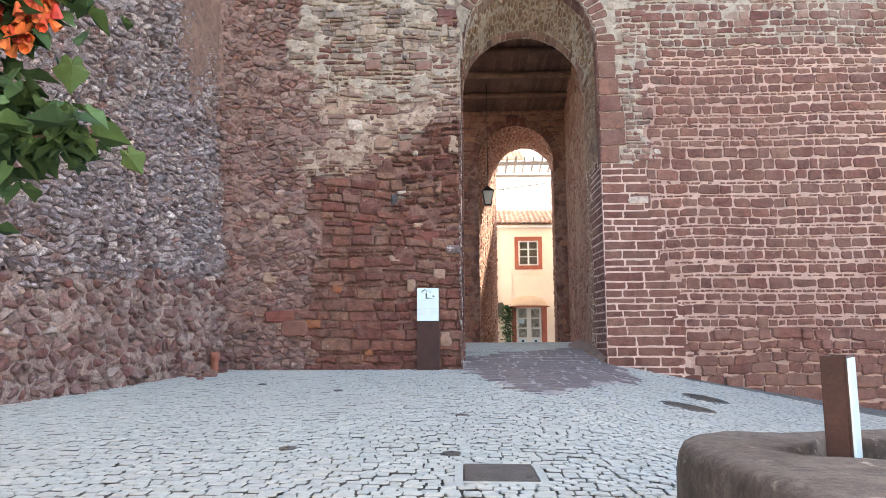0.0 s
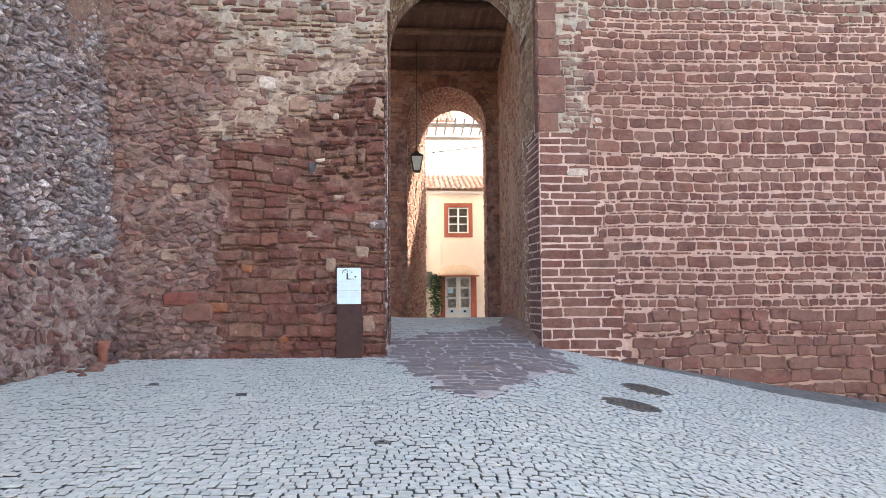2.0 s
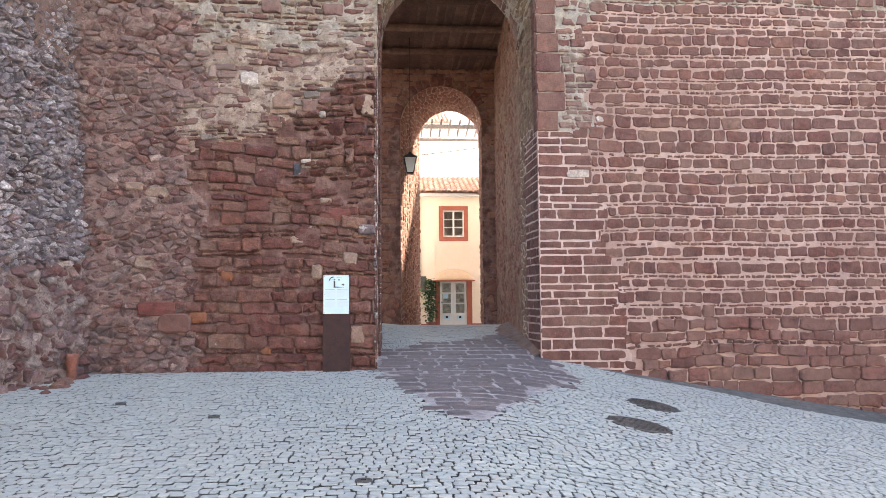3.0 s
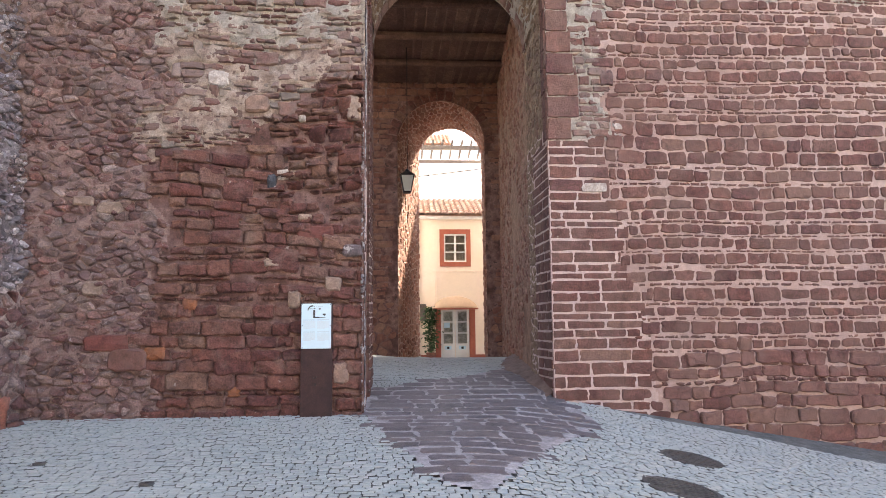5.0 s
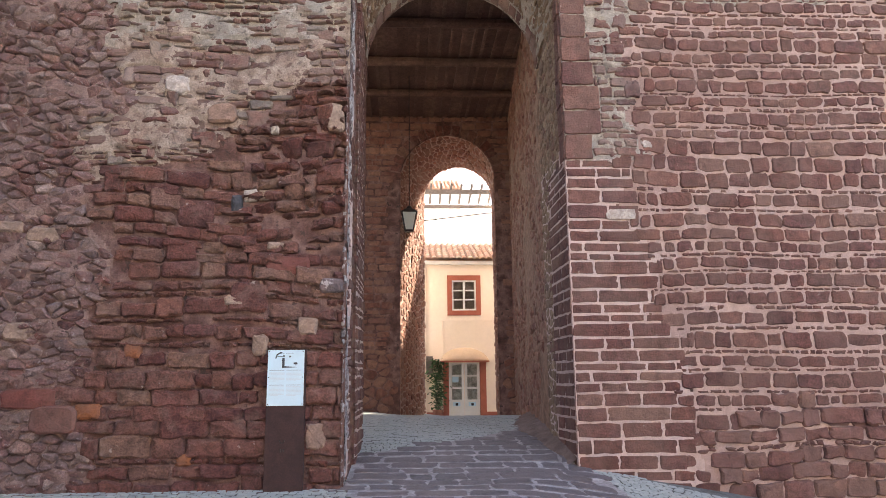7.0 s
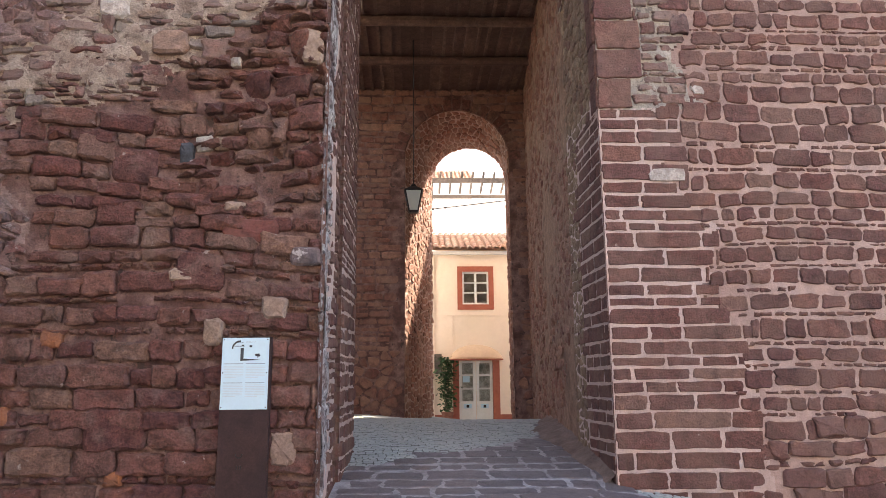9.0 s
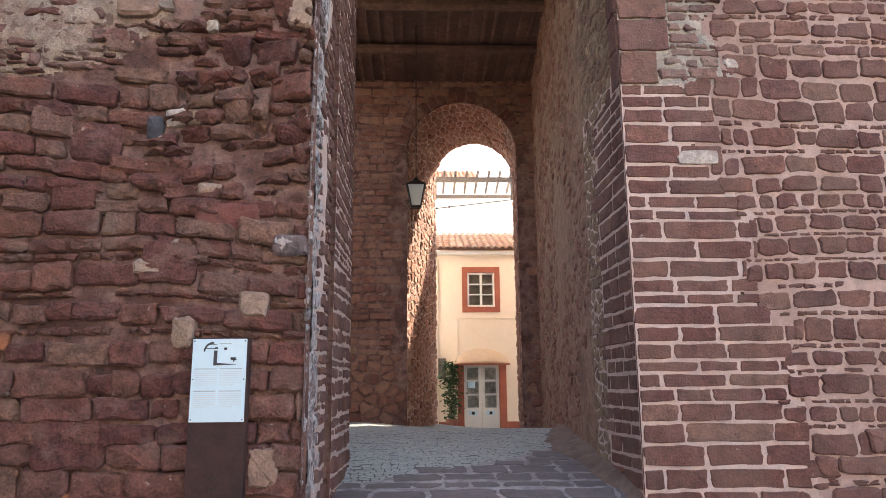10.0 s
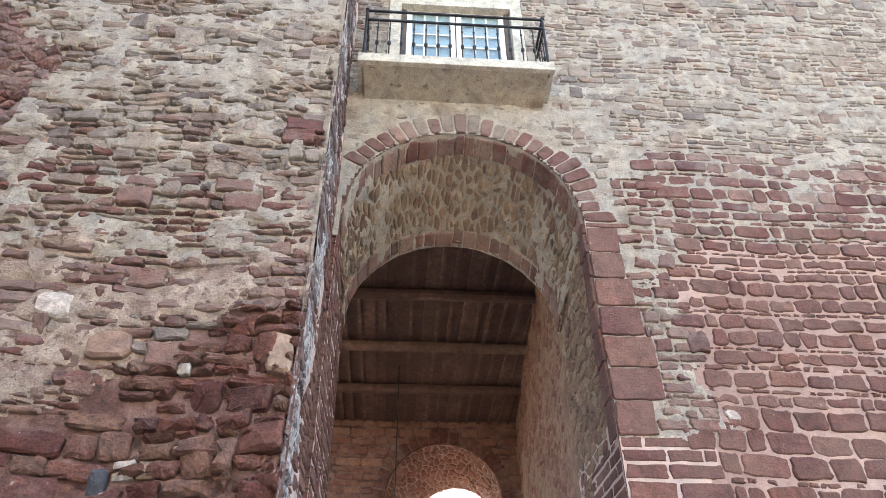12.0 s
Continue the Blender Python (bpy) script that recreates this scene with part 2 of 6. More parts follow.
M_CASTIRON = material("worn_cast_iron", [(0.06, 0.062, 0.062), (0.10, 0.10, 0.098)], rough=0.55, metal=0.4, pieces=False, bump=0.3, grain=80)
M_WOOD = material("dark_old_timber", [(0.115, 0.068, 0.055), (0.17, 0.10, 0.08), (0.21, 0.135, 0.105)], rough=0.8, stain_color=(0.08, 0.05, 0.04), stain_amount=0.5, stain=1.5, bump=0.4, grain=25)
M_GREYWOOD = material("grey_weathered_wood", [(0.085, 0.068, 0.058), (0.13, 0.105, 0.09)], rough=0.8, bump=0.4, grain=25)
M_CREAM = material("cream_painted_render", [(0.82, 0.67, 0.55), (0.86, 0.72, 0.60)], pieces=False, stain=0.5, bump=0.1, grain=50, value=0.04, stain_color=(0.78, 0.63, 0.46), stain_amount=0.3)
M_TAN = material("tan_painted_render", [(0.58, 0.40, 0.27), (0.64, 0.46, 0.32)], pieces=False, stain=0.8, bump=0.1, grain=50, value=0.06)
M_WHITE = material("white_limewash", [(0.82, 0.80, 0.76), (0.86, 0.85, 0.82)], pieces=False, stain=0.5, bump=0.1, grain=40, value=0.04)
M_WHITEPAINT = material("white_joinery_paint", [(0.72, 0.72, 0.69), (0.78, 0.78, 0.75)], rough=0.45, pieces=False, stain=2, bump=0.05, value=0.04)
M_REDTRIM = material("red_brown_trim_paint", [(0.34, 0.085, 0.05), (0.40, 0.11, 0.065)], rough=0.6, pieces=False, stain=2, bump=0.1, value=0.1)
M_TILE = material("clay_roof_tile", [(0.45, 0.23, 0.155), (0.53, 0.31, 0.215), (0.60, 0.42, 0.31), (0.42, 0.22, 0.16), (0.58, 0.47, 0.37)], stain_color=(0.45, 0.33, 0.25), stain_amount=0.5, stain=3, bump=0.3)
M_ROCK = material("worn_brown_boulder", [(0.075, 0.062, 0.052), (0.12, 0.098, 0.082), (0.095, 0.078, 0.068)], pieces=False, stain=1.5, bump=0.9, grain=25, spots=(0.36, 0.31, 0.27), spot_cut=0.64, spot_scale=5)
M_CLAY = material("terracotta_pipe_clay", [(0.24, 0.085, 0.06), (0.29, 0.12, 0.085)], pieces=False, stain=4, bump=0.3)
M_STONETRIM = material("balcony_limestone", [(0.44, 0.42, 0.36), (0.54, 0.51, 0.44)], pieces=False, stain=1.6, bump=0.3, spots=(0.28, 0.27, 0.25), spot_cut=0.66, spot_scale=5)
M_LEAF = material("green_leaf", [(0.016, 0.05, 0.02), (0.028, 0.078, 0.028), (0.045, 0.105, 0.034), (0.06, 0.12, 0.04)], rough=0.85, bump=0.1, value=0.2)
M_FLOWER = material("orange_red_petal", [(0.62, 0.09, 0.05), (0.70, 0.20, 0.06), (0.5, 0.05, 0.05)], rough=0.6, bump=0.05)
M_BARK = material("grey_brown_bark", [(0.10, 0.075, 0.055), (0.15, 0.115, 0.085)], pieces=False, stain=6, bump=0.6)
M_LIMESTONE = material("white_stone", [(0.46, 0.42, 0.38), (0.54, 0.49, 0.44)], stain_color=(0.27, 0.21, 0.18), stain_amount=0.6, stain=9, bump=0.7)
M_SLATE = material("blue_black_stone", [(0.05, 0.055, 0.065)], bump=0.4)
M_PALESTONE = material("pale_tan_stone", [(0.26, 0.165, 0.125), (0.34, 0.255, 0.195), (0.30, 0.205, 0.16)], stain_color=(0.2, 0.13, 0.1), stain_amount=0.5, stain=6, bump=0.6)
M_BIGRED = material("deep_red_block", [(0.15, 0.048, 0.04)], stain_color=(0.2, 0.09, 0.07), stain_amount=0.5, stain=4, bump=0.5)
M_ORANGE = material("rusty_orange_stone", [(0.27, 0.1, 0.045)], stain_color=(0.2, 0.1, 0.07), stain_amount=0.5, stain=5, bump=0.5)
M_BOULDER = material("brown_footing_stone", [(0.145, 0.063, 0.052), (0.185, 0.09, 0.074), (0.12, 0.053, 0.047), (0.205, 0.118, 0.093)], stain_color=(0.19, 0.115, 0.092), stain_amount=0.5, stain=2.0, bump=0.6)
M_SUNSTONE = material("ochre_rubble", [(0.36, 0.28, 0.22), (0.46, 0.37, 0.29), (0.3, 0.22, 0.17)], stain_color=(0.25, 0.18, 0.14), stain_amount=0.5, bump=0.6)


def glass(name, tint, rough=0.05, alpha=1.0):
    m = bpy.data.materials.new(name)
    m.use_nodes = True
    b = m.node_tree.nodes["Principled BSDF"]
    b.inputs["Base Color"].default_value = (*tint, 1)
    b.inputs["Roughness"].default_value = rough
    b.inputs["Transmission Weight"].default_value = alpha
    b.inputs["IOR"].default_value = 1.45
    return m


M_GLASS = glass("clear_pane_glass", (0.85, 0.92, 0.95))
M_FROST = glass("frosted_lantern_glass", (0.75, 0.82, 0.80), 0.5, 0.0)


# ---- mesh helpers ----
def link(name, verts, faces, mat, parent=None, label="", loc=None, smooth_faces=False):
    me = bpy.data.meshes.new(name)
    me.from_pydata([tuple(v) for v in verts], [], faces)
    if mat is not None:
        me.materials.append(mat)
    if smooth_faces:
        me.polygons.foreach_set("use_smooth", [True] * len(me.polygons))
    me.update()
    ob = new(name, me)
    if loc is not None:
        ob.location = loc
    if parent is not None:
        ob.parent = parent
    return tagged(ob, label)


def part(name, bm, mat, parent=None, label="", smooth_faces=False):
    me = bpy.data.meshes.new(name)
    bm.normal_update()
    bm.to_mesh(me)
    bm.free()
    me.materials.append(mat)
    if smooth_faces:
        me.polygons.foreach_set("use_smooth", [True] * len(me.polygons))
    ob = new(name, me)
    if parent is not None:
        ob.parent = parent
    return tagged(ob, label)


def thing(name, loc, label, category, group="", kind=""):
    ob = new(name)
    ob.location = loc
    ob.empty_display_size = 0.2
    return tagged(ob, label, category, group, kind)


def box(bm, x0, x1, y0, y1, z0, z1, bevel=0.0):
    r = bmesh.ops.create_cube(bm, size=1)
    bmesh.ops.transform(bm, matrix=Matrix.Translation(((x0 + x1) / 2, (y0 + y1) / 2, (z0 + z1) / 2)) @ Matrix.Diagonal((x1 - x0, y1 - y0, z1 - z0, 1)), verts=r["verts"])
    if bevel:
        edges = list({e for v in r["verts"] for e in v.link_edges})
        bmesh.ops.bevel(bm, geom=edges, offset=bevel, segments=2, affect="EDGES", profile=0.5)
    return bm


def boxed(*a, bevel=0.0):
    return box(bmesh.new(), *a, bevel=bevel)


def rod(bm, a, b, r0, r1=None, n=8):
    a, b = Vector(a), Vector(b)
    d = b - a
    m = Matrix.Translation((a + b) / 2) @ d.to_track_quat("Z", "Y").to_matrix().to_4x4()
    bmesh.ops.create_cone(bm, cap_ends=True, segments=n, radius1=r0, radius2=r0 if r1 is None else r1, depth=d.length, matrix=m)
    return bm


# ---- masonry ----
def clip(poly, nx, ny, d):
    out = []
    k = len(poly)
    for i in range(k):
        p, q = poly[i], poly[(i + 1) % k]
        a, b = p[0] * nx + p[1] * ny - d, q[0] * nx + q[1] * ny - d
        if a <= 0:
            out.append(p)
        if (a < 0 < b) or (b < 0 < a):
            t = a / (a - b)
            out.append((p[0] + (q[0] - p[0]) * t, p[1] + (q[1] - p[1]) * t))
    return out


def rubble(u0, u1, v0, v1, du, dv, gap, r, jitter=0.42, keep=None, offset=0.5):
    """Irregular fitted stones over a rectangle: cells round jittered seeds."""
    nu, nv = max(1, int(round((u1 - u0) / du))), max(1, int(round((v1 - v0) / dv)))
    k = du / dv
    seeds = {}
    for j in range(-2, nv + 2):
        for i in range(-2, nu + 2):
            seeds[i, j] = (u0 + (i + 0.5 + offset * (j % 2) + r.uniform(-jitter, jitter)) * du, (v0 + (j + 0.5 + r.uniform(-jitter, jitter)) * dv) * k)
    near = [(a, b) for a in (-2, -1, 0, 1, 2) for b in (-2, -1, 0, 1, 2) if (a, b) != (0, 0)]
    near.sort(key=lambda q: q[0] ** 2 + q[1] ** 2)
    out = []
    for j in range(nv):
        for i in range(-1, nu):
            cx, cy = seeds[i, j]
            if keep is not None and not keep(cx, cy / k):
                continue
            poly = [(max(u0, cx - 2 * du), max(v0 * k, cy - 2 * du)), (min(u1, cx + 2 * du), max(v0 * k, cy - 2 * du)), (min(u1, cx + 2 * du), min(v1 * k, cy + 2 * du)), (max(u0, cx - 2 * du), min(v1 * k, cy + 2 * du))]
            for a, b in near:
                s = seeds.get((i + a, j + b))
                if s is None:
                    continue
                nx, ny = s[0] - cx, s[1] - cy
                ln = math.hypot(nx, ny) or 1e-6
                nx, ny = nx / ln, ny / ln
                poly = clip(poly, nx, ny, nx * cx + ny * cy + ln / 2 - gap * r.uniform(0.3, 0.75))
                if len(poly) < 3:
                    break
            if len(poly) >= 3:
                poly = [(p[0], p[1] / k) for p in poly]
                us, vs = [p[0] for p in poly], [p[1] for p in poly]
                if max(us) - min(us) > 0.03 and max(vs) - min(vs) > 0.025:
                    out.append(poly)
    return out


def courses(u0, u1, v0, v1, heights, widths, gap, r, rough=0.012, wave=0.03, seed=3, keep=None, thin=0.0, ragged=0.0, start=None, stop=None, tall=0.0, alternate=0.0):
    """Coursed blocks, rows gently waving; thin: share of rows that are levelling chips; alternate: chance of a chip row over each full row."""
    out = []
    v = v0
    chips = False
    while v < v1 - 0.03:
        chips = (r.random() < alternate and not chips) if alternate else r.random() < thin
        h = r.uniform(0.055, 0.085) if chips else r.uniform(*heights)
        h = min(h, v1 - v)
        rr = min(rough, h * 0.11)
        s0 = u0 if start is None else max(u0, start(v + h / 2))
        s1 = u1 if stop is None else min(u1, stop(v + h / 2))
        u = s0 - r.uniform(0, widths[0])
        while u < s1:
            w = r.uniform(0.07, 0.22) if chips else r.uniform(*widths) * (0.6 + 0.8 * h / heights[1])
            a, b = max(u, s0), min(u + w, s1)
            if s1 - b < 0.07:
                b = s1
            if b - a > 0.04 and (keep is None or keep((a + b) / 2, v + h / 2)) and not (chips and r.random() < 0.12):
                g = gap / 2 * (0.6 if chips else r.uniform(0.75, 1.2))
                lo = v + g + (r.uniform(0, ragged) * h if r.random() < 0.5 else 0)
                hi = v + h - g - (r.uniform(0, ragged) * h if r.random() < 0.5 else 0)
                if not chips and r.random() < tall:
                    hi = v + h * r.uniform(1.4, 2.1)
                a2, b2 = a + g, b - g
                pts = []
                n = 2 if b2 - a2 > 0.2 else 1
                ring = [(a2 + (b2 - a2) * i / (n + 1), lo) for i in range(n + 2)] + [(b2, (lo + hi) / 2)] + [(b2 - (b2 - a2) * i / (n + 1), hi) for i in range(n + 2)] + [(a2, (lo + hi) / 2)]
                for p in ring:
                    s = wave * (float(vnoise(p[0] * 0.7, v * 0.9, seed)) - 0.5) * 2
                    pts.append((p[0] + r.uniform(-rough, rough), p[1] + s + r.uniform(-rr, rr)))
                out.append(pts)
            u += w
        v += h
    return out


def rounded(poly, q=0.22):
    out = []
    k = len(poly)
    for i in range(k):
        p, n = poly[i], poly[(i + 1) % k]
        out.append((p[0] + (n[0] - p[0]) * q, p[1] + (n[1] - p[1]) * q))
        out.append((p[0] + (n[0] - p[0]) * (1 - q), p[1] + (n[1] - p[1]) * (1 - q)))
    return out


def piece(poly, r, depth, proud, bevel, tilt=0.25, bulge=0.3, rag=0.0):
    """One stone: sides, worn edge, uneven face. Wall coordinates (u, v, out)."""
    k = len(poly)
    cu, cv = sum(p[0] for p in poly) / k, sum(p[1] for p in poly) / k
    if rag:
        poly = [(cu + (p[0] - cu) * s, cv + (p[1] - cv) * s) for p in poly for s in (1 + r.uniform(-rag, rag * 0.9),)]
    size = max(max(abs(p[0] - cu), abs(p[1] - cv)) for p in poly)
    tu, tv = r.uniform(-tilt, tilt) * proud / size, r.uniform(-tilt, tilt) * proud / size
    tallness = max(p[1] for p in poly) - min(p[1] for p in poly)
    h = proud * r.uniform(0.5, 1.15) * (0.8 + 0.6 * min(1.0, tallness / 0.28))
    verts = [(p[0], p[1], -depth) for p in poly]
    verts += [(p[0], p[1], max(0.0, h - bevel * r.uniform(0.7, 1.5)) + tu * (p[0] - cu) + tv * (p[1] - cv)) for p in poly]
    for p in poly:
        d = math.hypot(p[0] - cu, p[1] - cv) or 1e-6
        s = max(0.3, 1 - bevel * r.uniform(0.8, 1.6) / d)
        verts.append((cu + (p[0] - cu) * s, cv + (p[1] - cv) * s, h + tu * (p[0] - cu) + tv * (p[1] - cv) + r.uniform(-0.1, 0.1) * proud))
    verts.append((cu, cv, h + bulge * proud * r.uniform(-0.4, 1)))
    faces = []
    for i in range(k):
        j = (i + 1) % k
        faces.append((i, j, k + j, k + i))
        faces.append((k + i, k + j, 2 * k + j, 2 * k + i))
        faces.append((2 * k + i, 2 * k + j, 3 * k))
    return verts, faces, (cu, cv)


def lay(name, polys, place, mat, parent, r, depth=0.03, proud=0.025, bevel=0.012, near=None, most=280, q=0.22, joined="stonework", tilt=0.25, bulge=0.3, special=(), rag=0.045):
    """Lay stones on a surface. Those where near(u, v) holds are parts; the rest is joined."""
    allv, allf = [], []
    made = 0
    for poly in polys:
        rp = rounded(poly, q) if q else poly
        v, f, c = piece(rp, r, depth, proud, bevel, tilt, bulge, rag)
        w = place(np.array(v))
        use = mat
        for (su, sv, rad, sm) in special:
            if abs(c[0] - su) < rad and abs(c[1] - sv) < rad * 0.6:
                use = sm
        if use is not mat or (near is not None and made < most and near(*c)):
            made += 1
            o = w.mean(axis=0)
            link(name, w - o, f, use, parent, loc=o)
        else:
            n = len(allv)
            allv.extend(w.tolist())
            allf.extend([tuple(i + n for i in q4) for q4 in f])
    if allv:
        tagged(link(joined, allv, allf, mat, parent), kind="stuff")


def sheet(name, u0, u1, v0, v1, step, place, out, mat, parent, keep=None, label=""):
    """An uneven bed of mortar or render."""
    nu, nv = int((u1 - u0) / step) + 1, int((v1 - v0) / step) + 1
    us, vs = np.linspace(u0, u1, nu), np.linspace(v0, v1, nv)
    U, V = np.meshgrid(us, vs)
    W = out(U, V)
    P = place(np.stack([U.ravel(), V.ravel(), W.ravel()], 1))
    idx = np.arange(nu * nv).reshape(nv, nu)
    quads = np.stack([idx[:-1, :-1], idx[:-1, 1:], idx[1:, 1:], idx[1:, :-1]], -1).reshape(-1, 4)
    if keep is not None:
        mid = ((U[:-1, :-1] + U[1:, 1:]) / 2).ravel(), ((V[:-1, :-1] + V[1:, 1:]) / 2).ravel()
        quads = quads[keep(*mid)]
    return link(name, P.tolist(), quads.tolist(), mat, parent, label, smooth_faces=True)


def plane(o, ud, nd, batter=0.0):
    """Wall coordinates to the world: u along ud, v up, out along nd."""
    o, ud, nd = np.array(o, float), np.array(ud, float), np.array(nd, float)
    ud, nd = ud / np.linalg.norm(ud), nd / np.linalg.norm(nd)
    return lambda p: o + p[:, :1] * ud + p[:, 1:2] * (np.array([0, 0, 1.0]) - nd * batter) + p[:, 2:3] * nd


def setting(name, bm, mat, label, category="wall"):
    return tagged(part(name, bm, mat), label, category, kind="structure")


# ---- ground ----
def grid_mesh(xs, ys, dz=0.0):
    X, Y = np.meshgrid(xs, ys)
    Z = ground(X, Y) + dz
    idx = np.arange(X.size).reshape(X.shape)
    q = np.stack([idx[:-1, :-1], idx[:-1, 1:], idx[1:, 1:], idx[1:, :-1]], -1).reshape(-1, 4)
    return np.stack([X.ravel(), Y.ravel(), Z.ravel()], 1), q


gx = np.concatenate([np.linspace(-400, -12, 14), np.linspace(-11, 16, 136), np.linspace(17, 400, 14)])
gy = np.concatenate([np.linspace(-300, -6, 12), np.linspace(-5, 36, 206), np.linspace(37, 600, 14)])
gv, gf = grid_mesh(gx, gy, -0.035)
floor = link("ground", gv.tolist(), gf.tolist(), M_JOINT, smooth_faces=True)
tagged(floor, "sandy ground between pale cobbles, sloping up to the gate", "ground", kind="structure")

# dark slab apron in front of and inside the gate
APRON = [(0.03, 15.9), (0.07, 15.06), (0.43, 13.3), (0.78, 11.65), (1.0, 10.95), (1.26, 10.72), (1.43, 10.85), (1.93, 12.05), (2.45, 13.05), (3.0, 13.9), (3.74, 15.2), (3.5, 16.66), (3.42, 18.5), (3.75, 22.4), (3.3, 20.7), (2.8, 19.75), (2.08, 18.7), (1.4, 18.25), (0.95, 18.0), (0.5, 17.65), (0.02, 17.25)]


def inside(x, y, poly):
    hit = False
    k = len(poly)
    for i in range(k):
        (x1, y1), (x2, y2) = poly[i], poly[(i + 1) % k]
        if (y1 > y) != (y2 > y) and x < (x2 - x1) * (y - y1) / (y2 - y1) + x1:
            hit = not hit
    return hit


COVERS = [(3.63, 11.86, 0.42), (4.51, 13.65, 0.40)]


def on_ground(p):
    return np.stack([p[:, 0], p[:, 1], ground(p[:, 0], p[:, 1]) + p[:, 2]], 1)


def free_ground(x, y):
    if inside(x, y, APRON):
        return False
    if y > 15.28 and x < 0.02 and y < 18.6:
        return False
    if y > 16.68 and x > 3.36 and y < 18.6:
        return False
    if x < -5.1 - 0.16 * (15.3 - y) - 0.1 and y < 18:
        return False
    if -0.03 < x < 0.53 and 4.62 < y < 5.26:
        return False
    for cx, cy, cr in COVERS:
        if (x - cx) ** 2 + (y - cy) ** 2 < cr * cr:
            return False
    return True


# ---- left tower ----
# carried up unseen to 30 m so that its shadow covers the square
tower = setting("wall_tower", boxed(-6.2, -0.03, TOWER_Y + 0.03, HALL_Y, -1.5, 30), M_WALLBODY, "weathered red sandstone rubble tower of the old town gate")
front = plane((0, TOWER_Y, 0), (1, 0, 0), (0, -1, 0))


def tower_edge(v):
    """Where the squared blocks give way to older rubble."""
    return -3.2 + 0.14 * np.sin(np.asarray(v) * 2.1) + 0.10 * np.sin(np.asarray(v) * 5.3)


def block_top(u):
    return np.interp(u, [-3.3, -2.0, -1.47, -0.75, -0.4], [4.95, 5.25, 5.7, 6.15, 6.45])


def old_strip(u, v):
    """Dusky rubble beside the side wall."""
    u, v = np.asarray(u, float), np.asarray(v, float)
    return (u < tower_edge(v) - 0.22 * np.clip(v - 7.2, 0, 6) + (fbm(u * 1.1, v * 1.0, 57, 5) - 0.5) * (0.5 + 1.1 * smooth(4.8, 5.6, v))) & (v < 10.8 + 1.5 * (fbm(u * 1.3, v * 1.3, 58, 4) - 0.5))


def loose_zone(u, v):
    """Small tumbled stones high up beside the corner."""
    return u > -1.45 + 0.25 * math.sin(v * 4.0) and v > 4.25 + 0.3 * math.sin(u * 5.0)


def big_zone(u, v):
    return bool(u > tower_edge(v)) and v < float(block_top(u)) + 0.12 * math.sin(u * 7.0)


rt = random.Random(11)
polys = courses(-3.6, 0.0, 0.85, 6.2, (0.14, 0.29), (0.17, 0.50), 0.017, rt, rough=0.02, wave=0.10, keep=lambda u, v: big_zone(u, v) and not loose_zone(u, v), thin=0.14, ragged=0.2, tall=0.07)
lay("stone", polys, front, M_RED, tower, rt, proud=0.058, bevel=0.028, depth=0.06, near=lambda u, v: True, most=260, tilt=0.3, bulge=0.5, q=0.24, rag=0.05)
polys = courses(-1.8, 0.0, 4.0, 6.8, (0.09, 0.19), (0.10, 0.40), 0.022, rt, rough=0.024, wave=0.09, keep=lambda u, v: big_zone(u, v) and loose_zone(u, v), thin=0.2, ragged=0.25, tall=0.14)
lay("stone", polys, front, M_RED, tower, rt, proud=0.085, bevel=0.034, depth=0.06, near=lambda u, v: True, most=150, tilt=0.9, bulge=0.4, q=0.2, rag=0.08, joined="tumbled_stonework")
polys = rubble(-5.3, -2.4, 0.85, 11.0, 0.20, 0.125, 0.02, rt, jitter=0.47, keep=lambda u, v: bool(old_strip(u, v)) and not big_zone(u, v))
lay("stone", polys, front, M_STRIP, tower, rt, proud=0.05, bevel=0.024, joined="rubble_stonework", tilt=0.8, depth=0.05, q=0.17, rag=0.09)
polys = courses(-5.6, -0.02, 4.7, 15.0, (0.07, 0.17), (0.10, 0.34), 0.018, rt, rough=0.022, wave=0.10, ragged=0.3, tall=0.14, thin=0.12, keep=lambda u, v: not bool(old_strip(u, v)) and not big_zone(u, v) and (v > 7.2 or rt.random() < 0.8))
redder = [rt.random() < 0.8 * float(smooth(9.2, 6.8, p[0][1])) for p in polys]
lay("stone", [p for p, k in zip(polys, redder) if k], front, M_TOWERMIX, tower, rt, proud=0.045, bevel=0.02, joined="middle_stonework", tilt=0.6, rag=0.08)
lay("stone", [p for p, k in zip(polys, redder) if not k], front, M_PALE, tower, rt, proud=0.042, bevel=0.018, joined="upper_stonework", tilt=0.6, rag=0.08)


def tower_bed(u, v):
    high = smooth(-0.15, 0.25, v - block_top(u) + 0.15 * np.sin(u * 6))
    strip = np.where(old_strip(u, v), 1.0, 0.0)
    high = high * (1 - strip)
    fine = fbm(u * 2.6, v * 5.2, 5, 5)
    broad = fbm(u * 0.8, v * 0.9, 23)
    coat = smooth(0.46, 0.62, 0.08 * smooth(7.2, 9.2, v) + 0.08 * smooth(7.0, 5.4, v) + fine + 0.35 * (broad - 0.5))
    return 0.022 * fbm(u * 9, v * 9, 9) - 0.030 + (high * 0.95 * coat + strip * 0.85 * smooth(0.46, 0.62, fine + 0.3 * (broad - 0.5))) * 0.062


def earthy(u, v):
    return (v + 0.5 * (fbm(u * 1.4, v * 1.6, 87, 6) - 0.5) < block_top(u) + 0.05) & ~old_strip(u, v)


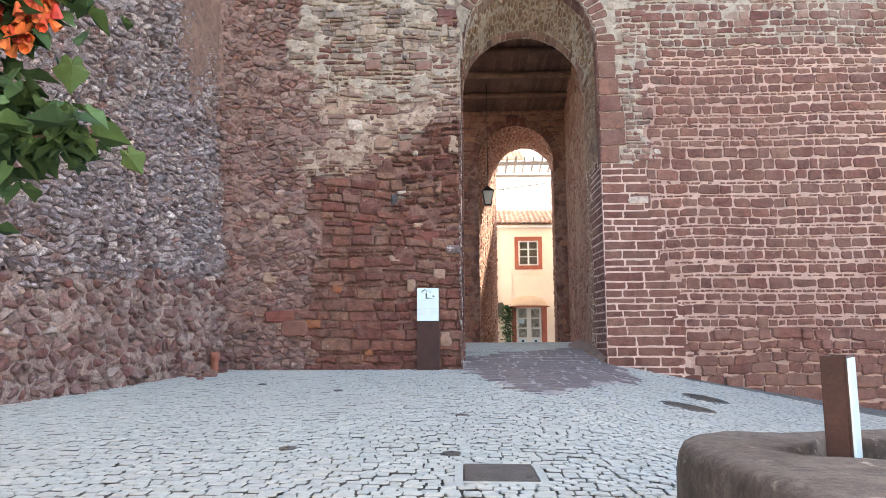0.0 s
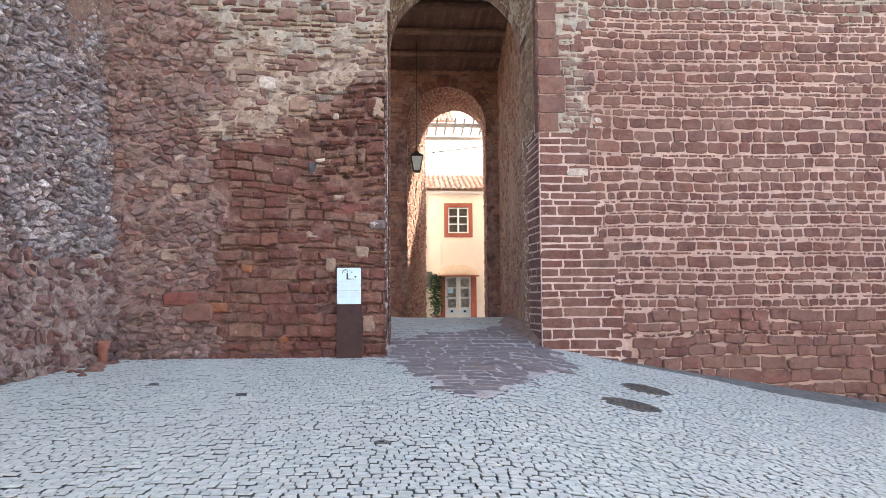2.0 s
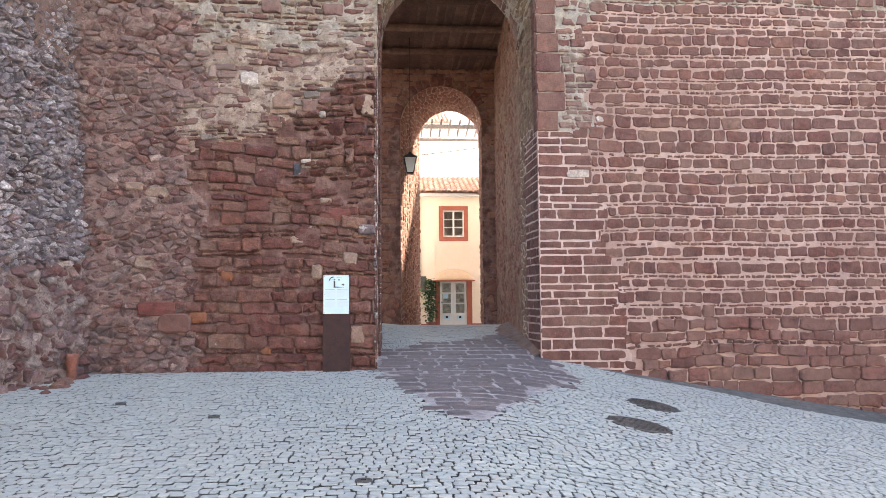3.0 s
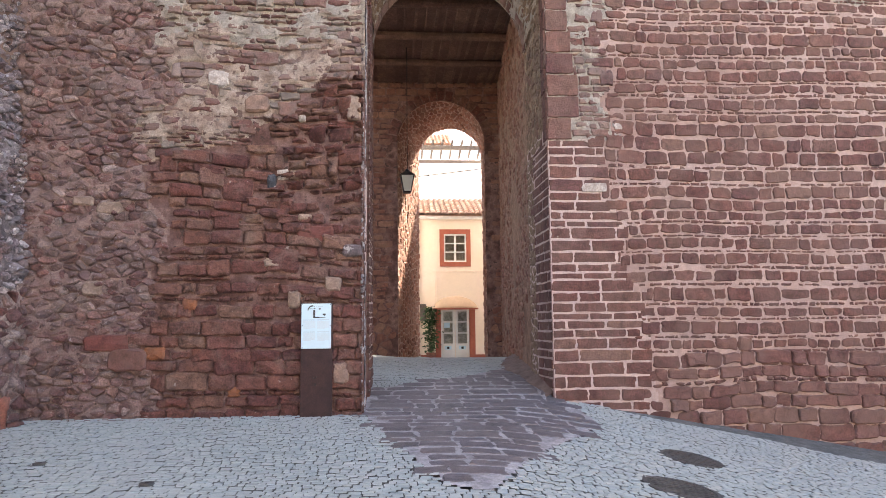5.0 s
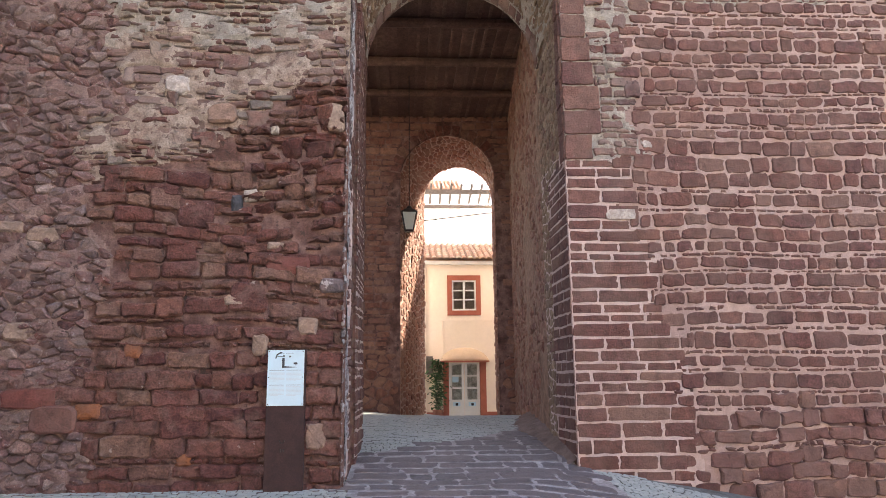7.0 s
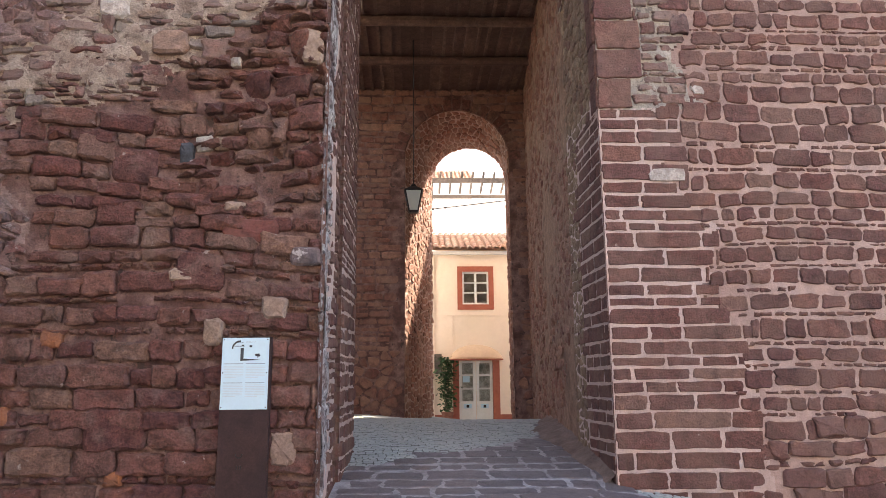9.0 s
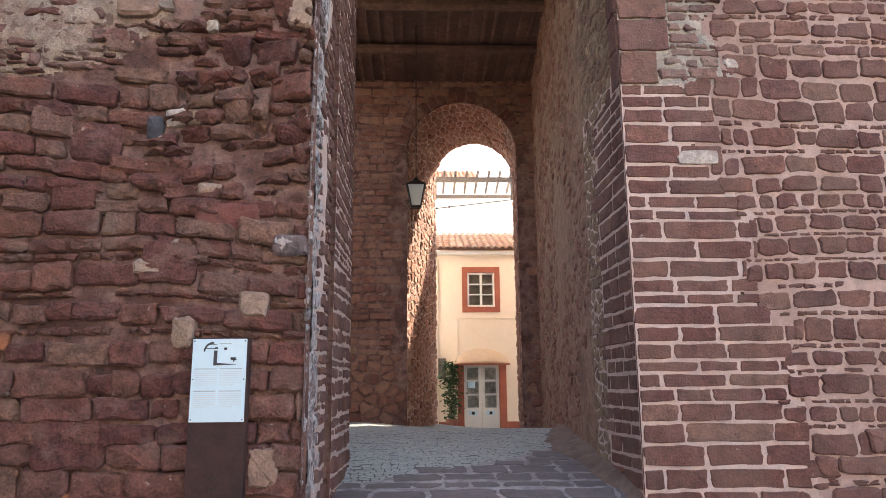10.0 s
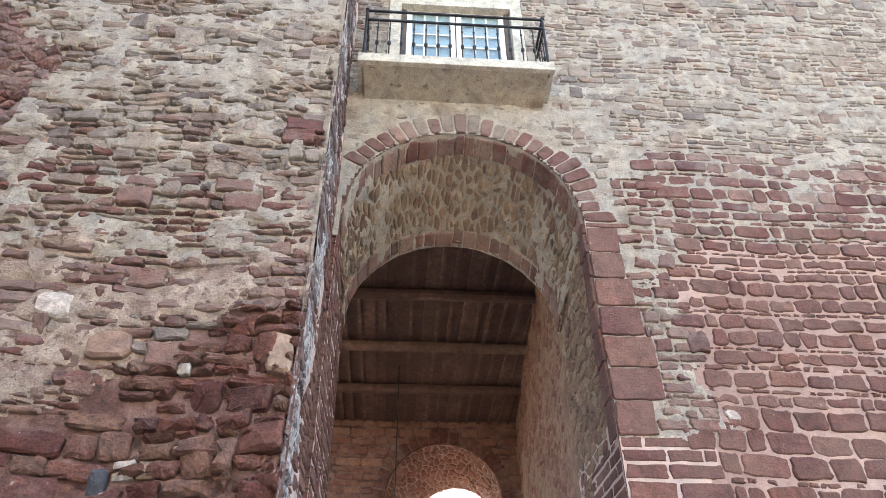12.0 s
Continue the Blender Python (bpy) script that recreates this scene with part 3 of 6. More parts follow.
sheet("mortar_bed", -3.9, 0.03, 0.6, 7.2, 0.036, front, tower_bed, M_OLDMORTAR, tower, keep=earthy)
sheet("strip_mortar", -5.6, -1.8, 0.6, 11.0, 0.036, front, tower_bed, M_STRIPMORTAR, tower, keep=old_strip)
rosy = lambda u, v: v + 2.2 * (fbm(u * 0.8, v * 0.9, 59, 6) - 0.5) < 7.0
sheet("lower_plaster", -5.6, 0.03, 4.3, 10.0, 0.036, front, tower_bed, M_PINKPLASTER, tower, keep=lambda u, v: ~earthy(u, v) & ~old_strip(u, v) & rosy(u, v), label="pinkish crumbling plaster over rubble")
sheet("plaster_coat", -5.6, 0.03, 6.0, 15.0, 0.036, front, tower_bed, M_PLASTER, tower, keep=lambda u, v: ~earthy(u, v) & ~old_strip(u, v) & ~rosy(u, v), label="crumbling beige plaster over rubble")


def oddstone(place, mat, parent, u, v, w, h, r, proud=0.075):
    """A single stone of its own colour let into a wall."""
    corners = ((1, -0.7), (1, 0.7), (0.75, 1), (-0.75, 1), (-1, 0.7), (-1, -0.7), (-0.75, -1), (0.75, -1))
    ring = [(u + w * a * r.uniform(0.86, 1.06), v + h * b * r.uniform(0.84, 1.06)) for a, b in corners]
    vs, f, c = piece(rounded(ring, 0.2), r, 0.05, proud, 0.026, 0.3, 0.3, 0.07)
    p = place(np.array(vs))
    o = p.mean(axis=0)
    link("stone", p - o, f, mat, parent, loc=o)


ru = random.Random(8)
for mat, u, v, w, h in ((M_LIMESTONE, -1.26, 4.75, 0.10, 0.09), (M_SLATE, -1.43, 4.62, 0.075, 0.13), (M_PALESTONE, -1.08, 4.75, 0.085, 0.075), (M_PALESTONE, -0.46, 3.0, 0.14, 0.12), (M_LIMESTONE, -0.97, 5.67, 0.06, 0.06), (M_PALESTONE, -1.31, 3.34, 0.24, 0.075), (M_SIDE, -0.17, 3.53, 0.16, 0.10), (M_PALESTONE, -1.05, 2.75, 0.10, 0.14), (M_PALESTONE, -0.14, 5.85, 0.12, 0.2), (M_PALESTONE, -0.9, 4.05, 0.11, 0.06), (M_BIGRED, -0.74, 3.79, 0.32, 0.14), (M_ORANGE, -3.15, 1.95, 0.17, 0.10), (M_ORANGE, -1.95, 1.35, 0.11, 0.08), (M_ORANGE, -2.65, 2.7, 0.11, 0.09), (M_BIGRED, -3.85, 2.12, 0.36, 0.13), (M_BOULDER, -3.55, 1.85, 0.30, 0.17), (M_PALESTONE, -0.33, 1.62, 0.13, 0.16), (M_PALESTONE, -4.3, 4.3, 0.16, 0.08), (M_PALESTONE, -4.1, 2.95, 0.15, 0.11), (M_PALESTONE, -3.9, 4.2, 0.2, 0.1), (M_LIMESTONE, -2.3, 6.3, 0.18, 0.14), (M_PALESTONE, -1.7, 5.9, 0.2, 0.15)):
    oddstone(front, mat, tower, u, v, w, h, ru)

# the tower's flank beside the passage
flank = plane((0.0, TOWER_Y, 0), (0, 1, 0), (1, 0, 0))
def washed(u, v):
    """Flaking limewash along the outer edge, spreading upwards."""
    return u < 0.42 + 0.10 * (np.asarray(v) - 2.0) * 0.6 + 0.7 * (fbm(u * 2.0, v * 0.9, 67, 5) - 0.5)


polys = courses(0.0, 3.2, 0.85, 15.0, (0.10, 0.2), (0.14, 0.4), 0.03, rt, rough=0.018, wave=0.06, ragged=0.18, thin=0.1)
pale = [bool(washed(p[0][0], p[0][1])) for p in polys]
lay("stone", [p for p, k in zip(polys, pale) if k and p[0][1] > 5.6], flank, M_SIDE, tower, rt, proud=0.03, bevel=0.018, joined="lichened_stonework")
lay("stone", [p for p, k in zip(polys, pale) if k and p[0][1] <= 5.6], flank, M_LIMEWASH, tower, rt, proud=0.026, bevel=0.018, joined="washed_stonework", near=lambda u, v: v < 4.5, most=60)
lay("stone", [p for p, k in zip(polys, pale) if not k], flank, M_ASHLAR, tower, rt, proud=0.03, bevel=0.016, joined="flank_stonework", near=lambda u, v: v < 5 and u < 1.6, most=120)
flank_bed = lambda u, v: 0.022 * fbm(u * 7, v * 7, 4) - 0.010 + 0.042 * smooth(0.50, 0.60, fbm(u * 3, v * 3, 66, 5)) * smooth(1.2, 0.5, u - 0.06 * (v - 2))
sheet("edge_mortar", -0.07, 0.0, 0.8, 15.0, 0.035, flank, lambda u, v: -0.012 + 0.02 * fbm(u * 9, v * 9, 4), M_STRIPMORTAR, tower)
sheet("limewash_coat", 0.0, 3.2, 0.8, 15.0, 0.05, flank, flank_bed, M_LIMEWASH, tower, keep=washed, label="flaking grey-white limewash")
sheet("flank_mortar", 0.0, 3.2, 0.8, 15.0, 0.05, flank, flank_bed, M_WHITEMORTAR, tower, keep=lambda u, v: ~washed(u, v))

# ---- side wall of rubble ----
A, B = Vector((-7.5, 0.0, 0)), Vector((-5.03, 15.4, 0))
run = (B - A)
side_n = (run.y / run.length, -run.x / run.length, 0)
side_len = run.length
bm = bmesh.new()
box(bm, -side_len * 0.5 - 4, side_len * 0.5 + 0.2, -0.6, 0.6, -2, 13)
ang = math.atan2(run.y, run.x)
bmesh.ops.transform(bm, matrix=Matrix.Translation(((A.x + B.x) / 2 - side_n[0] * 0.95, (A.y + B.y) / 2 - side_n[1] * 0.95, 0)) @ Matrix.Rotation(ang, 4, "Z"), verts=bm.verts)
side = setting("wall_side", bm, M_WALLBODY, "grey and purple lichened rubble wall joining the gate tower")
side_flat = plane((A.x, A.y, 0), run, side_n, batter=0.045)


def sidep(p):
    """The leaning face, gently bulging."""
    q = np.array(p, float)
    q[:, 2] += 0.34 * (fbm(q[:, 0] * 0.55, q[:, 1] * 0.5, 90, 4) - 0.5)
    return side_flat(q)


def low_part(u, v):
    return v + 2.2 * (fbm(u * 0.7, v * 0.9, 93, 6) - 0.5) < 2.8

rs = random.Random(5)
polys = rubble(5.5, side_len, 0.3, 4.4, 0.22, 0.17, 0.05, rs, jitter=0.49, keep=lambda u, v: bool(low_part(u, v)))
lay("stone", polys, sidep, M_LOWSIDE, side, rs, proud=0.06, bevel=0.03, tilt=0.9, near=lambda u, v: u > 9.0 and v < 2.4, most=290, q=0.2, rag=0.13, depth=0.05)
polys = rubble(5.5, side_len, 1.4, 10.5, 0.155, 0.115, 0.028, rs, jitter=0.49, keep=lambda u, v: not bool(low_part(u, v)))
lay("stone", polys, sidep, M_GREY, side, rs, proud=0.06, bevel=0.024, tilt=1.0, joined="upper_stonework", q=0.14, rag=0.14, depth=0.05)
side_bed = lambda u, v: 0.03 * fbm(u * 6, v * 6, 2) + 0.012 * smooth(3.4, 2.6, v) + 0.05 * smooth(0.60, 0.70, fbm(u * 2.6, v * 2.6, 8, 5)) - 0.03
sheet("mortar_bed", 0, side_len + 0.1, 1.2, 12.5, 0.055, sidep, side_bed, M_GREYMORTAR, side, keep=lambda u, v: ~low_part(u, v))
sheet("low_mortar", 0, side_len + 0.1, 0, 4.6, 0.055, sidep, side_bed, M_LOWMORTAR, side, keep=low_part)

# ---- gate wall with the outer arch ----
AX, AR, AZ = 1.72, 1.63, 8.77


def arc(cx, r, zs, z0, n=28):
    pts = [(cx - r, z0), (cx - r, zs)]
    pts += [(cx - r * math.cos(math.pi * i / n), zs + r * math.sin(math.pi * i / n)) for i in range(1, n)]
    return pts + [(cx + r, zs), (cx + r, z0)]


def arched_wall(x0, x1, z0, z1, prof0, prof1, y0, y1):
    """A thick wall between two faces, with an arched opening that may narrow on its way through."""
    bm = bmesh.new()
    k = len(prof0)
    rings = []
    for prof, y in ((prof0, y0), (prof1, y1)):
        inner = [bm.verts.new((p[0], y, p[1])) for p in prof]
        outer = []
        for i, p in enumerate(prof):
            if i == 0:
                outer.append(bm.verts.new((x0, y, z0)))
            elif i == k - 1:
                outer.append(bm.verts.new((x1, y, z0)))
            elif i == 1:
                outer.append(bm.verts.new((x0, y, z1)))
            elif i == k - 2:
                outer.append(bm.verts.new((x1, y, z1)))
            else:
                outer.append(bm.verts.new((x0 + (x1 - x0) * (i - 1) / (k - 3), y, z1)))
        rings.append((inner, outer))
    (i0, o0), (i1, o1) = rings
    for i in range(k - 1):
        bm.faces.new((i0[i], i0[i + 1], o0[i + 1], o0[i]))
        bm.faces.new((i1[i + 1], i1[i], o1[i], o1[i + 1]))
        bm.faces.new((i0[i + 1], i0[i], i1[i], i1[i + 1]))
        bm.faces.new((o0[i], o0[i + 1], o1[i + 1], o1[i]))
    bmesh.ops.recalc_face_normals(bm, faces=bm.faces)
    return bm


prof_a = arc(AX, AR + 0.03, AZ, -1.5)
prof_b = arc(AX - 0.03, AR + 0.01, AZ - 0.68, -1.5)
# run on unseen to x 22 and z 30 to shade the square
gate = setting("wall_gate", arched_wall(-0.02, 22.0, -1.5, 30, prof_a, prof_b, GATE_Y + 0.03, HALL_Y), M_WALLBODY, "red sandstone gate wall with pink mortar and a tall round arch")
cutter = part("cutter", boxed(0.55, 2.85, GATE_Y - 0.3, GATE_Y + 0.9, 11.2, 13.9), M_WALLBODY)
cut = gate.modifiers.new("opening", "BOOLEAN")
cut.operation, cut.object, cut.solver = "DIFFERENCE", cutter, "EXACT"
cut_mesh = bpy.data.meshes.new_from_object(gate.evaluated_get(bpy.context.evaluated_depsgraph_get()))
gate.modifiers.clear()
gate.data = cut_mesh
bpy.data.objects.remove(cutter)
gatep = plane((0, GATE_Y, 0), (1, 0, 0), (0, -1, 0))


def solid(u, v, extra=0.0):
    u, v = np.asarray(u, float), np.asarray(v, float)
    r = AR + extra
    hole = (np.abs(u - AX) < r) & ((v < AZ) | ((u - AX) ** 2 + (v - AZ) ** 2 < r * r))
    win = (u > 0.57) & (u < 2.83) & (v > 11.2) & (v < 13.9)
    return ~(hole | win)


rg = random.Random(21)
R0 = AX + AR


def quoin_edge(v):
    return R0 + 1.72 + 0.13 * math.sin(v * 5.1) + 0.07 * math.sin(v * 11.7) - 0.24 * max(0.0, v - 2.4)


def repair(u, v):
    """Dry coarse blocks along the foot of the wall."""
    return u > 5.3 and v < 1.95 - 0.10 * abs(u - 6.8) + 0.14 * math.sin(u * 3.1)


def jamb_edge(v):
    return R0 + 0.38 + 0.24 * float(lattice(math.floor((v - 5.75) / 0.42), 7.0, 5))


def patched(u, v):
    """Old mixed rubble beside the jamb blocks."""
    return (u < R0 + 1.25 + 1.1 * (fbm(u * 1.3, v * 1.6, 61, 4) - 0.5)) & (v > 5.75)


polys = courses(5.0, 15.0, -0.8, 2.2, (0.16, 0.32), (0.2, 0.52), 0.014, rg, rough=0.025, wave=0.07, keep=repair, ragged=0.16, thin=0.1)
lay("stone", polys, gatep, M_BOULDER, gate, rg, proud=0.05, bevel=0.022, depth=0.04, joined="footing_stonework", near=lambda u, v: 0.1 < v and u < 9.5, most=90, tilt=0.5)
# thin squared blocks of the corner, then the coarser coursed wall
polys = courses(R0, R0 + 2.2, 0.45, 5.75, (0.125, 0.25), (0.34, 0.74), 0.038, rg, rough=0.008, wave=0.014, stop=quoin_edge)
lay("stone", polys, gatep, M_ASHLAR, gate, rg, proud=0.02, bevel=0.008, near=lambda u, v: True, most=170, tilt=0.15, q=0.12, joined="corner_stonework")
polys = courses(R0 + 0.5, 15.0, -0.7, 6.3, (0.18, 0.285), (0.15, 0.42), 0.032, rg, rough=0.02, wave=0.035, alternate=0.56, ragged=0.12, tall=0.0, start=lambda v: quoin_edge(v) - 0.05 if v < 5.75 else R0 + 0.5, keep=lambda u, v: not repair(u, v + 0.2) and not patched(u, v))
lay("stone", polys, gatep, M_ASHLAR, gate, rg, proud=0.026, bevel=0.013, near=lambda u, v: u < 8.2 and 0.8 < v < 5.0, most=160, tilt=0.3, q=0.25, rag=0.06)
# tall jamb blocks under the arch
polys = courses(R0, R0 + 0.7, 5.75, AZ, (0.42, 0.42), (3.0, 3.2), 0.018, rg, rough=0.008, wave=0.0, stop=jamb_edge)
lay("jamb_stone", polys, gatep, M_ASHLAR, gate, rg, proud=0.03, bevel=0.01, near=lambda u, v: True, tilt=0.1, q=0.1, joined="jamb_stonework")
# upper wall
polys = courses(R0 + 0.5, 15.0, 6.3, 10.2, (0.16, 0.25), (0.14, 0.38), 0.024, rg, rough=0.022, wave=0.035, alternate=0.6, ragged=0.12, keep=lambda u, v: not (u < R0 + 0.75 and v > AZ and not solid(u, v, 0.5)) and not patched(u, v))
fade = [rg.random() < 0.75 * float(smooth(7.4, 9.8, p[0][1])) for p in polys]
lay("stone", [p for p, old in zip(polys, fade) if not old], gatep, M_ASHLAR, gate, rg, proud=0.026, bevel=0.014, joined="middle_stonework", tilt=0.4, q=0.3, rag=0.07)
lay("stone", [p for p, old in zip(polys, fade) if old], gatep, M_TOWERMIX, gate, rg, proud=0.026, bevel=0.014, joined="weathered_stonework", tilt=0.4, q=0.3, rag=0.07)
polys = courses(R0 + 0.3, R0 + 2.2, 5.77, 9.6, (0.10, 0.24), (0.12, 0.34), 0.022, rg, rough=0.025, wave=0.05, thin=0.15, ragged=0.2, tall=0.1, start=jamb_edge, keep=lambda u, v: bool(patched(u, v)) and bool(solid(u, v, 0.55)))
lay("stone", polys, gatep, M_TOWERMIX, gate, rg, proud=0.034, bevel=0.016, joined="patched_stonework", tilt=0.5, rag=0.08)
polys = courses(0.0, 15.0, 8.9, 15.5, (0.09, 0.19), (0.12, 0.36), 0.03, rg, rough=0.02, wave=0.08, thin=0.2, ragged=0.25, tall=0.1, keep=lambda u, v: bool(solid(u, v, 0.52)) and (v > 10.2 or u < R0 + 0.4))
lay("stone", polys, gatep, M_PALE, gate, rg, proud=0.026, bevel=0.014, joined="upper_stonework", tilt=0.4)
# voussoirs
n_v = 29
for i in range(n_v):
    a0, a1 = math.pi * i / n_v, math.pi * (i + 1) / n_v
    ri, ro = AR + 0.015, AR + rg.uniform(0.26, 0.44)
    g = 0.008
    ring = [(AX - ri * math.cos(a0 + g), AZ + ri * math.sin(a0 + g)), (AX - ro * math.cos(a0 + g * 0.8), AZ + ro * math.sin(a0 + g * 0.8)), (AX - ro * math.cos(a1 - g * 0.8), AZ + ro * math.sin(a1 - g * 0.8)), (AX - ri * math.cos(a1 - g), AZ + ri * math.sin(a1 - g))]
    v, f, c = piece(rounded(ring[::-1], 0.14), rg, 0.03, 0.020, 0.014, 0.4, 0.3, 0.09)
    w = gatep(np.array(v))
    if w[:, 0].min() > 0.0:
        o = w.mean(axis=0)
        link("voussoir", w - o, f, M_PALE if 9 < i < 18 and i % 2 else M_TOWERMIX if i % 3 == 2 or 8 < i < 19 else M_ASHLAR, gate, loc=o)


def gate_bed(u, v):
    high = smooth(8.2, 10.4, v + 0.5 * np.sin(u * 1.1))
    radius = np.hypot(u - AX, v - AZ)
    off_arch = np.where(v > AZ, smooth(AR + 0.40, AR + 0.50, radius), 1.0)
    near_arch = smooth(1.3, 0.2, np.hypot((u - AX) * 0.75, (v - 10.85) * 1.4) - 0.5) * smooth(10.3, 10.5, v)
    edge = smooth(1.3, 0.6, u - (R0 + 0.5)) * smooth(5.6, 5.9, v) * smooth(9.2, 8.0, v) * smooth(R0 + 0.60, R0 + 0.68, u)
    fine = fbm(u * 2.4, v * 4.6, 31, 5)
    return 0.016 * fbm(u * 9, v * 9, 6) - 0.003 + off_arch * np.clip(0.5 * high * smooth(0.46, 0.62, fine) + near_arch * smooth(0.3, 0.5, fine) + 0.7 * edge * smooth(0.56, 0.66, fine), 0, 1) * 0.045


def pink(u, v):
    return ~patched(u, v) & (v + 3.2 * (fbm(u * 0.9, v * 1.1, 83, 6) - 0.5) < 7.8 + 0.12 * (u - R0))


def pointed(u, v):
    """Fresh pale pointing round the corner."""
    return (u + 1.1 * (fbm(u * 1.2, v * 1.2, 97, 5) - 0.5) < R0 + 1.75 - 0.26 * np.clip(v - 2.4, 0, 9)) & (v < 6.4)


sheet("mortar_bed", R0, 15.0, -0.9, 10.5, 0.046, gatep, gate_bed, M_MORTAR, gate, keep=lambda u, v: solid(u, v, 0.01) & pink(u, v) & ~pointed(u, v))
sheet("corner_pointing", R0, R0 + 3.0, 0.3, 6.6, 0.046, gatep, gate_bed, M_WHITEMORTAR, gate, keep=lambda u, v: solid(u, v, 0.01) & pink(u, v) & pointed(u, v))
sheet("plaster_coat", 0.0, 15.0, 5.5, 15.5, 0.046, gatep, gate_bed, M_PLASTER, gate, keep=lambda u, v: solid(u, v, 0.01) & ~(pink(u, v) & (u >= R0)) & ((u > R0) | (v > 8.4)), label="beige lime render patching the upper wall")
oddstone(gatep, M_LIMESTONE, gate, 4.69, 6.03, 0.10, 0.09, ru, 0.035)
pz = [(3.97, 4.775), (4.18, 4.77), (4.42, 4.78), (4.43, 4.86), (4.42, 4.935), (4.2, 4.94), (4.02, 4.93), (3.95, 4.86)]
vs, f, c = piece(pz, ru, 0.02, 0.034, 0.008, 0.1, 0.1)
w = gatep(np.array(vs))
link("stone", w - w.mean(axis=0), f, M_LIMESTONE, gate, "block smeared with white paint", loc=w.mean(axis=0))

# intrados of the outer arch and its right jamb
rj = random.Random(9)


def intrados(p):
    """u: length round from the left springing, v: depth behind the face."""
    t = p[:, 1] / (HALL_Y - GATE_Y)
    cx, r, zs = AX - 0.03 * t, AR - 0.02 * t, AZ - 0.68 * t
    a = p[:, 0] / AR
    return np.stack([cx - (r - p[:, 2]) * np.cos(a), GATE_Y + p[:, 1], zs + (r - p[:, 2]) * np.sin(a)], 1)


D1 = HALL_Y - GATE_Y
polys = rubble(0.0, math.pi * AR, 0.30, D1 - 0.3, 0.105, 0.24, 0.026, rj, jitter=0.46)
lay("stone", polys, intrados, M_VAULT, gate, rj, proud=0.035, bevel=0.014, rag=0.1, q=0.14, joined="vault_stonework", tilt=0.5)
for lo, hi in ((0.02, 0.33), (D1 - 0.3, D1 - 0.02)):
    polys = courses(0.02, math.pi * AR - 0.02, lo, hi, (0.31, 0.32), (0.10, 0.22), 0.018, rj, rough=0.012, wave=0, ragged=0.15)
    lay("voussoir", polys, intrados, M_TOWERMIX, gate, rj, proud=0.03, bevel=0.012, near=lambda u, v: True, most=60, q=0.1, tilt=0.1, joined="vault_ring")
sheet("vault_mortar", 0.0, math.pi * AR, 0.0, D1, 0.06, intrados, lambda u, v: 0.03 * fbm(u * 6, v * 6, 14) - 0.004 + 0.03 * smooth(0.55, 0.65, fbm(u * 3, v * 3, 15, 5)), M_PLASTER, gate)
jamb = lambda p: np.stack([AX + AR - 0.02 * p[:, 0] / D1 - p[:, 2], GATE_Y + p[:, 0], p[:, 1]], 1)
polys = courses(0.0, D1, 1.0, 5.75, (0.135, 0.225), (0.26, 0.6), 0.036, rj, rough=0.008, wave=0.02, stop=lambda v: 1.35 + 0.25 * math.sin(v * 7))
lay("stone", polys, jamb, M_ASHLAR, gate, rj, proud=0.02, bevel=0.008, near=lambda u, v: True, most=100, q=0.12, tilt=0.2, joined="jamb_stonework")
polys = rubble(0.32, D1, 5.75, AZ, 0.2, 0.15, 0.03, rj, jitter=0.45) + rubble(1.2, D1, 1.0, 5.75, 0.2, 0.15, 0.03, rj, jitter=0.45)
lay("stone", polys, jamb, M_VAULT, gate, rj, proud=0.024, bevel=0.012, joined="jamb_rubble", tilt=0.3, q=0.14, rag=0.09)
polys = courses(0.0, 0.3, 5.75, AZ, (0.3, 0.5), (0.3, 0.31), 0.016, rj, rough=0.004, wave=0)
lay("jamb_stone", polys, jamb, M_ASHLAR, gate, rj, proud=0.025, bevel=0.01, near=lambda u, v: True, q=0.1, tilt=0.1, joined="jamb_blocks")
sheet("jamb_mortar", 0.0, D1, 0.7, 6.0, 0.06, jamb, lambda u, v: 0.012 * fbm(u * 6, v * 6, 15) + 0.002, M_WHITEMORTAR, gate)
sheet("jamb_render", 0.0, D1, 6.0, AZ, 0.06, jamb, lambda u, v: 0.03 * fbm(u * 6, v * 6, 16) - 0.008, M_BROWN, gate)

left_jamb = lambda p: np.stack([AX - AR - 0.03 + 0.02 * p[:, 0] / D1 + p[:, 2], GATE_Y + p[:, 0], p[:, 1]], 1)
polys = courses(0.0, D1, 0.95, AZ, (0.10, 0.22), (0.18, 0.46), 0.03, rj, rough=0.014, wave=0.05, thin=0.12, ragged=0.15)
lay("stone", polys, left_jamb, M_ASHLAR, gate, rj, proud=0.025, bevel=0.012, near=lambda u, v: v < 4.5, most=100, joined="left_jamb_stonework", tilt=0.3)
sheet("left_jamb_mortar", 0.0, D1, 0.7, AZ, 0.06, left_jamb, lambda u, v: 0.014 * fbm(u * 6, v * 6, 18) + 0.002, M_WHITEMORTAR, gate)

# ---- hall behind the arch ----
HR0, HR1 = (3.36, HALL_Y), (4.10, BACK_Y)
hall_r = plane((HR0[0], HR0[1], 0), (HR1[0] - HR0[0], HR1[1] - HR0[1], 0), (-(HR1[1] - HR0[1]), HR1[0] - HR0[0], 0))
hl = math.hypot(HR1[0] - HR0[0], HR1[1] - HR0[1])
bm = bmesh.new()
box(bm, 0, hl, -0.8, -0.04, -1, 12.5)
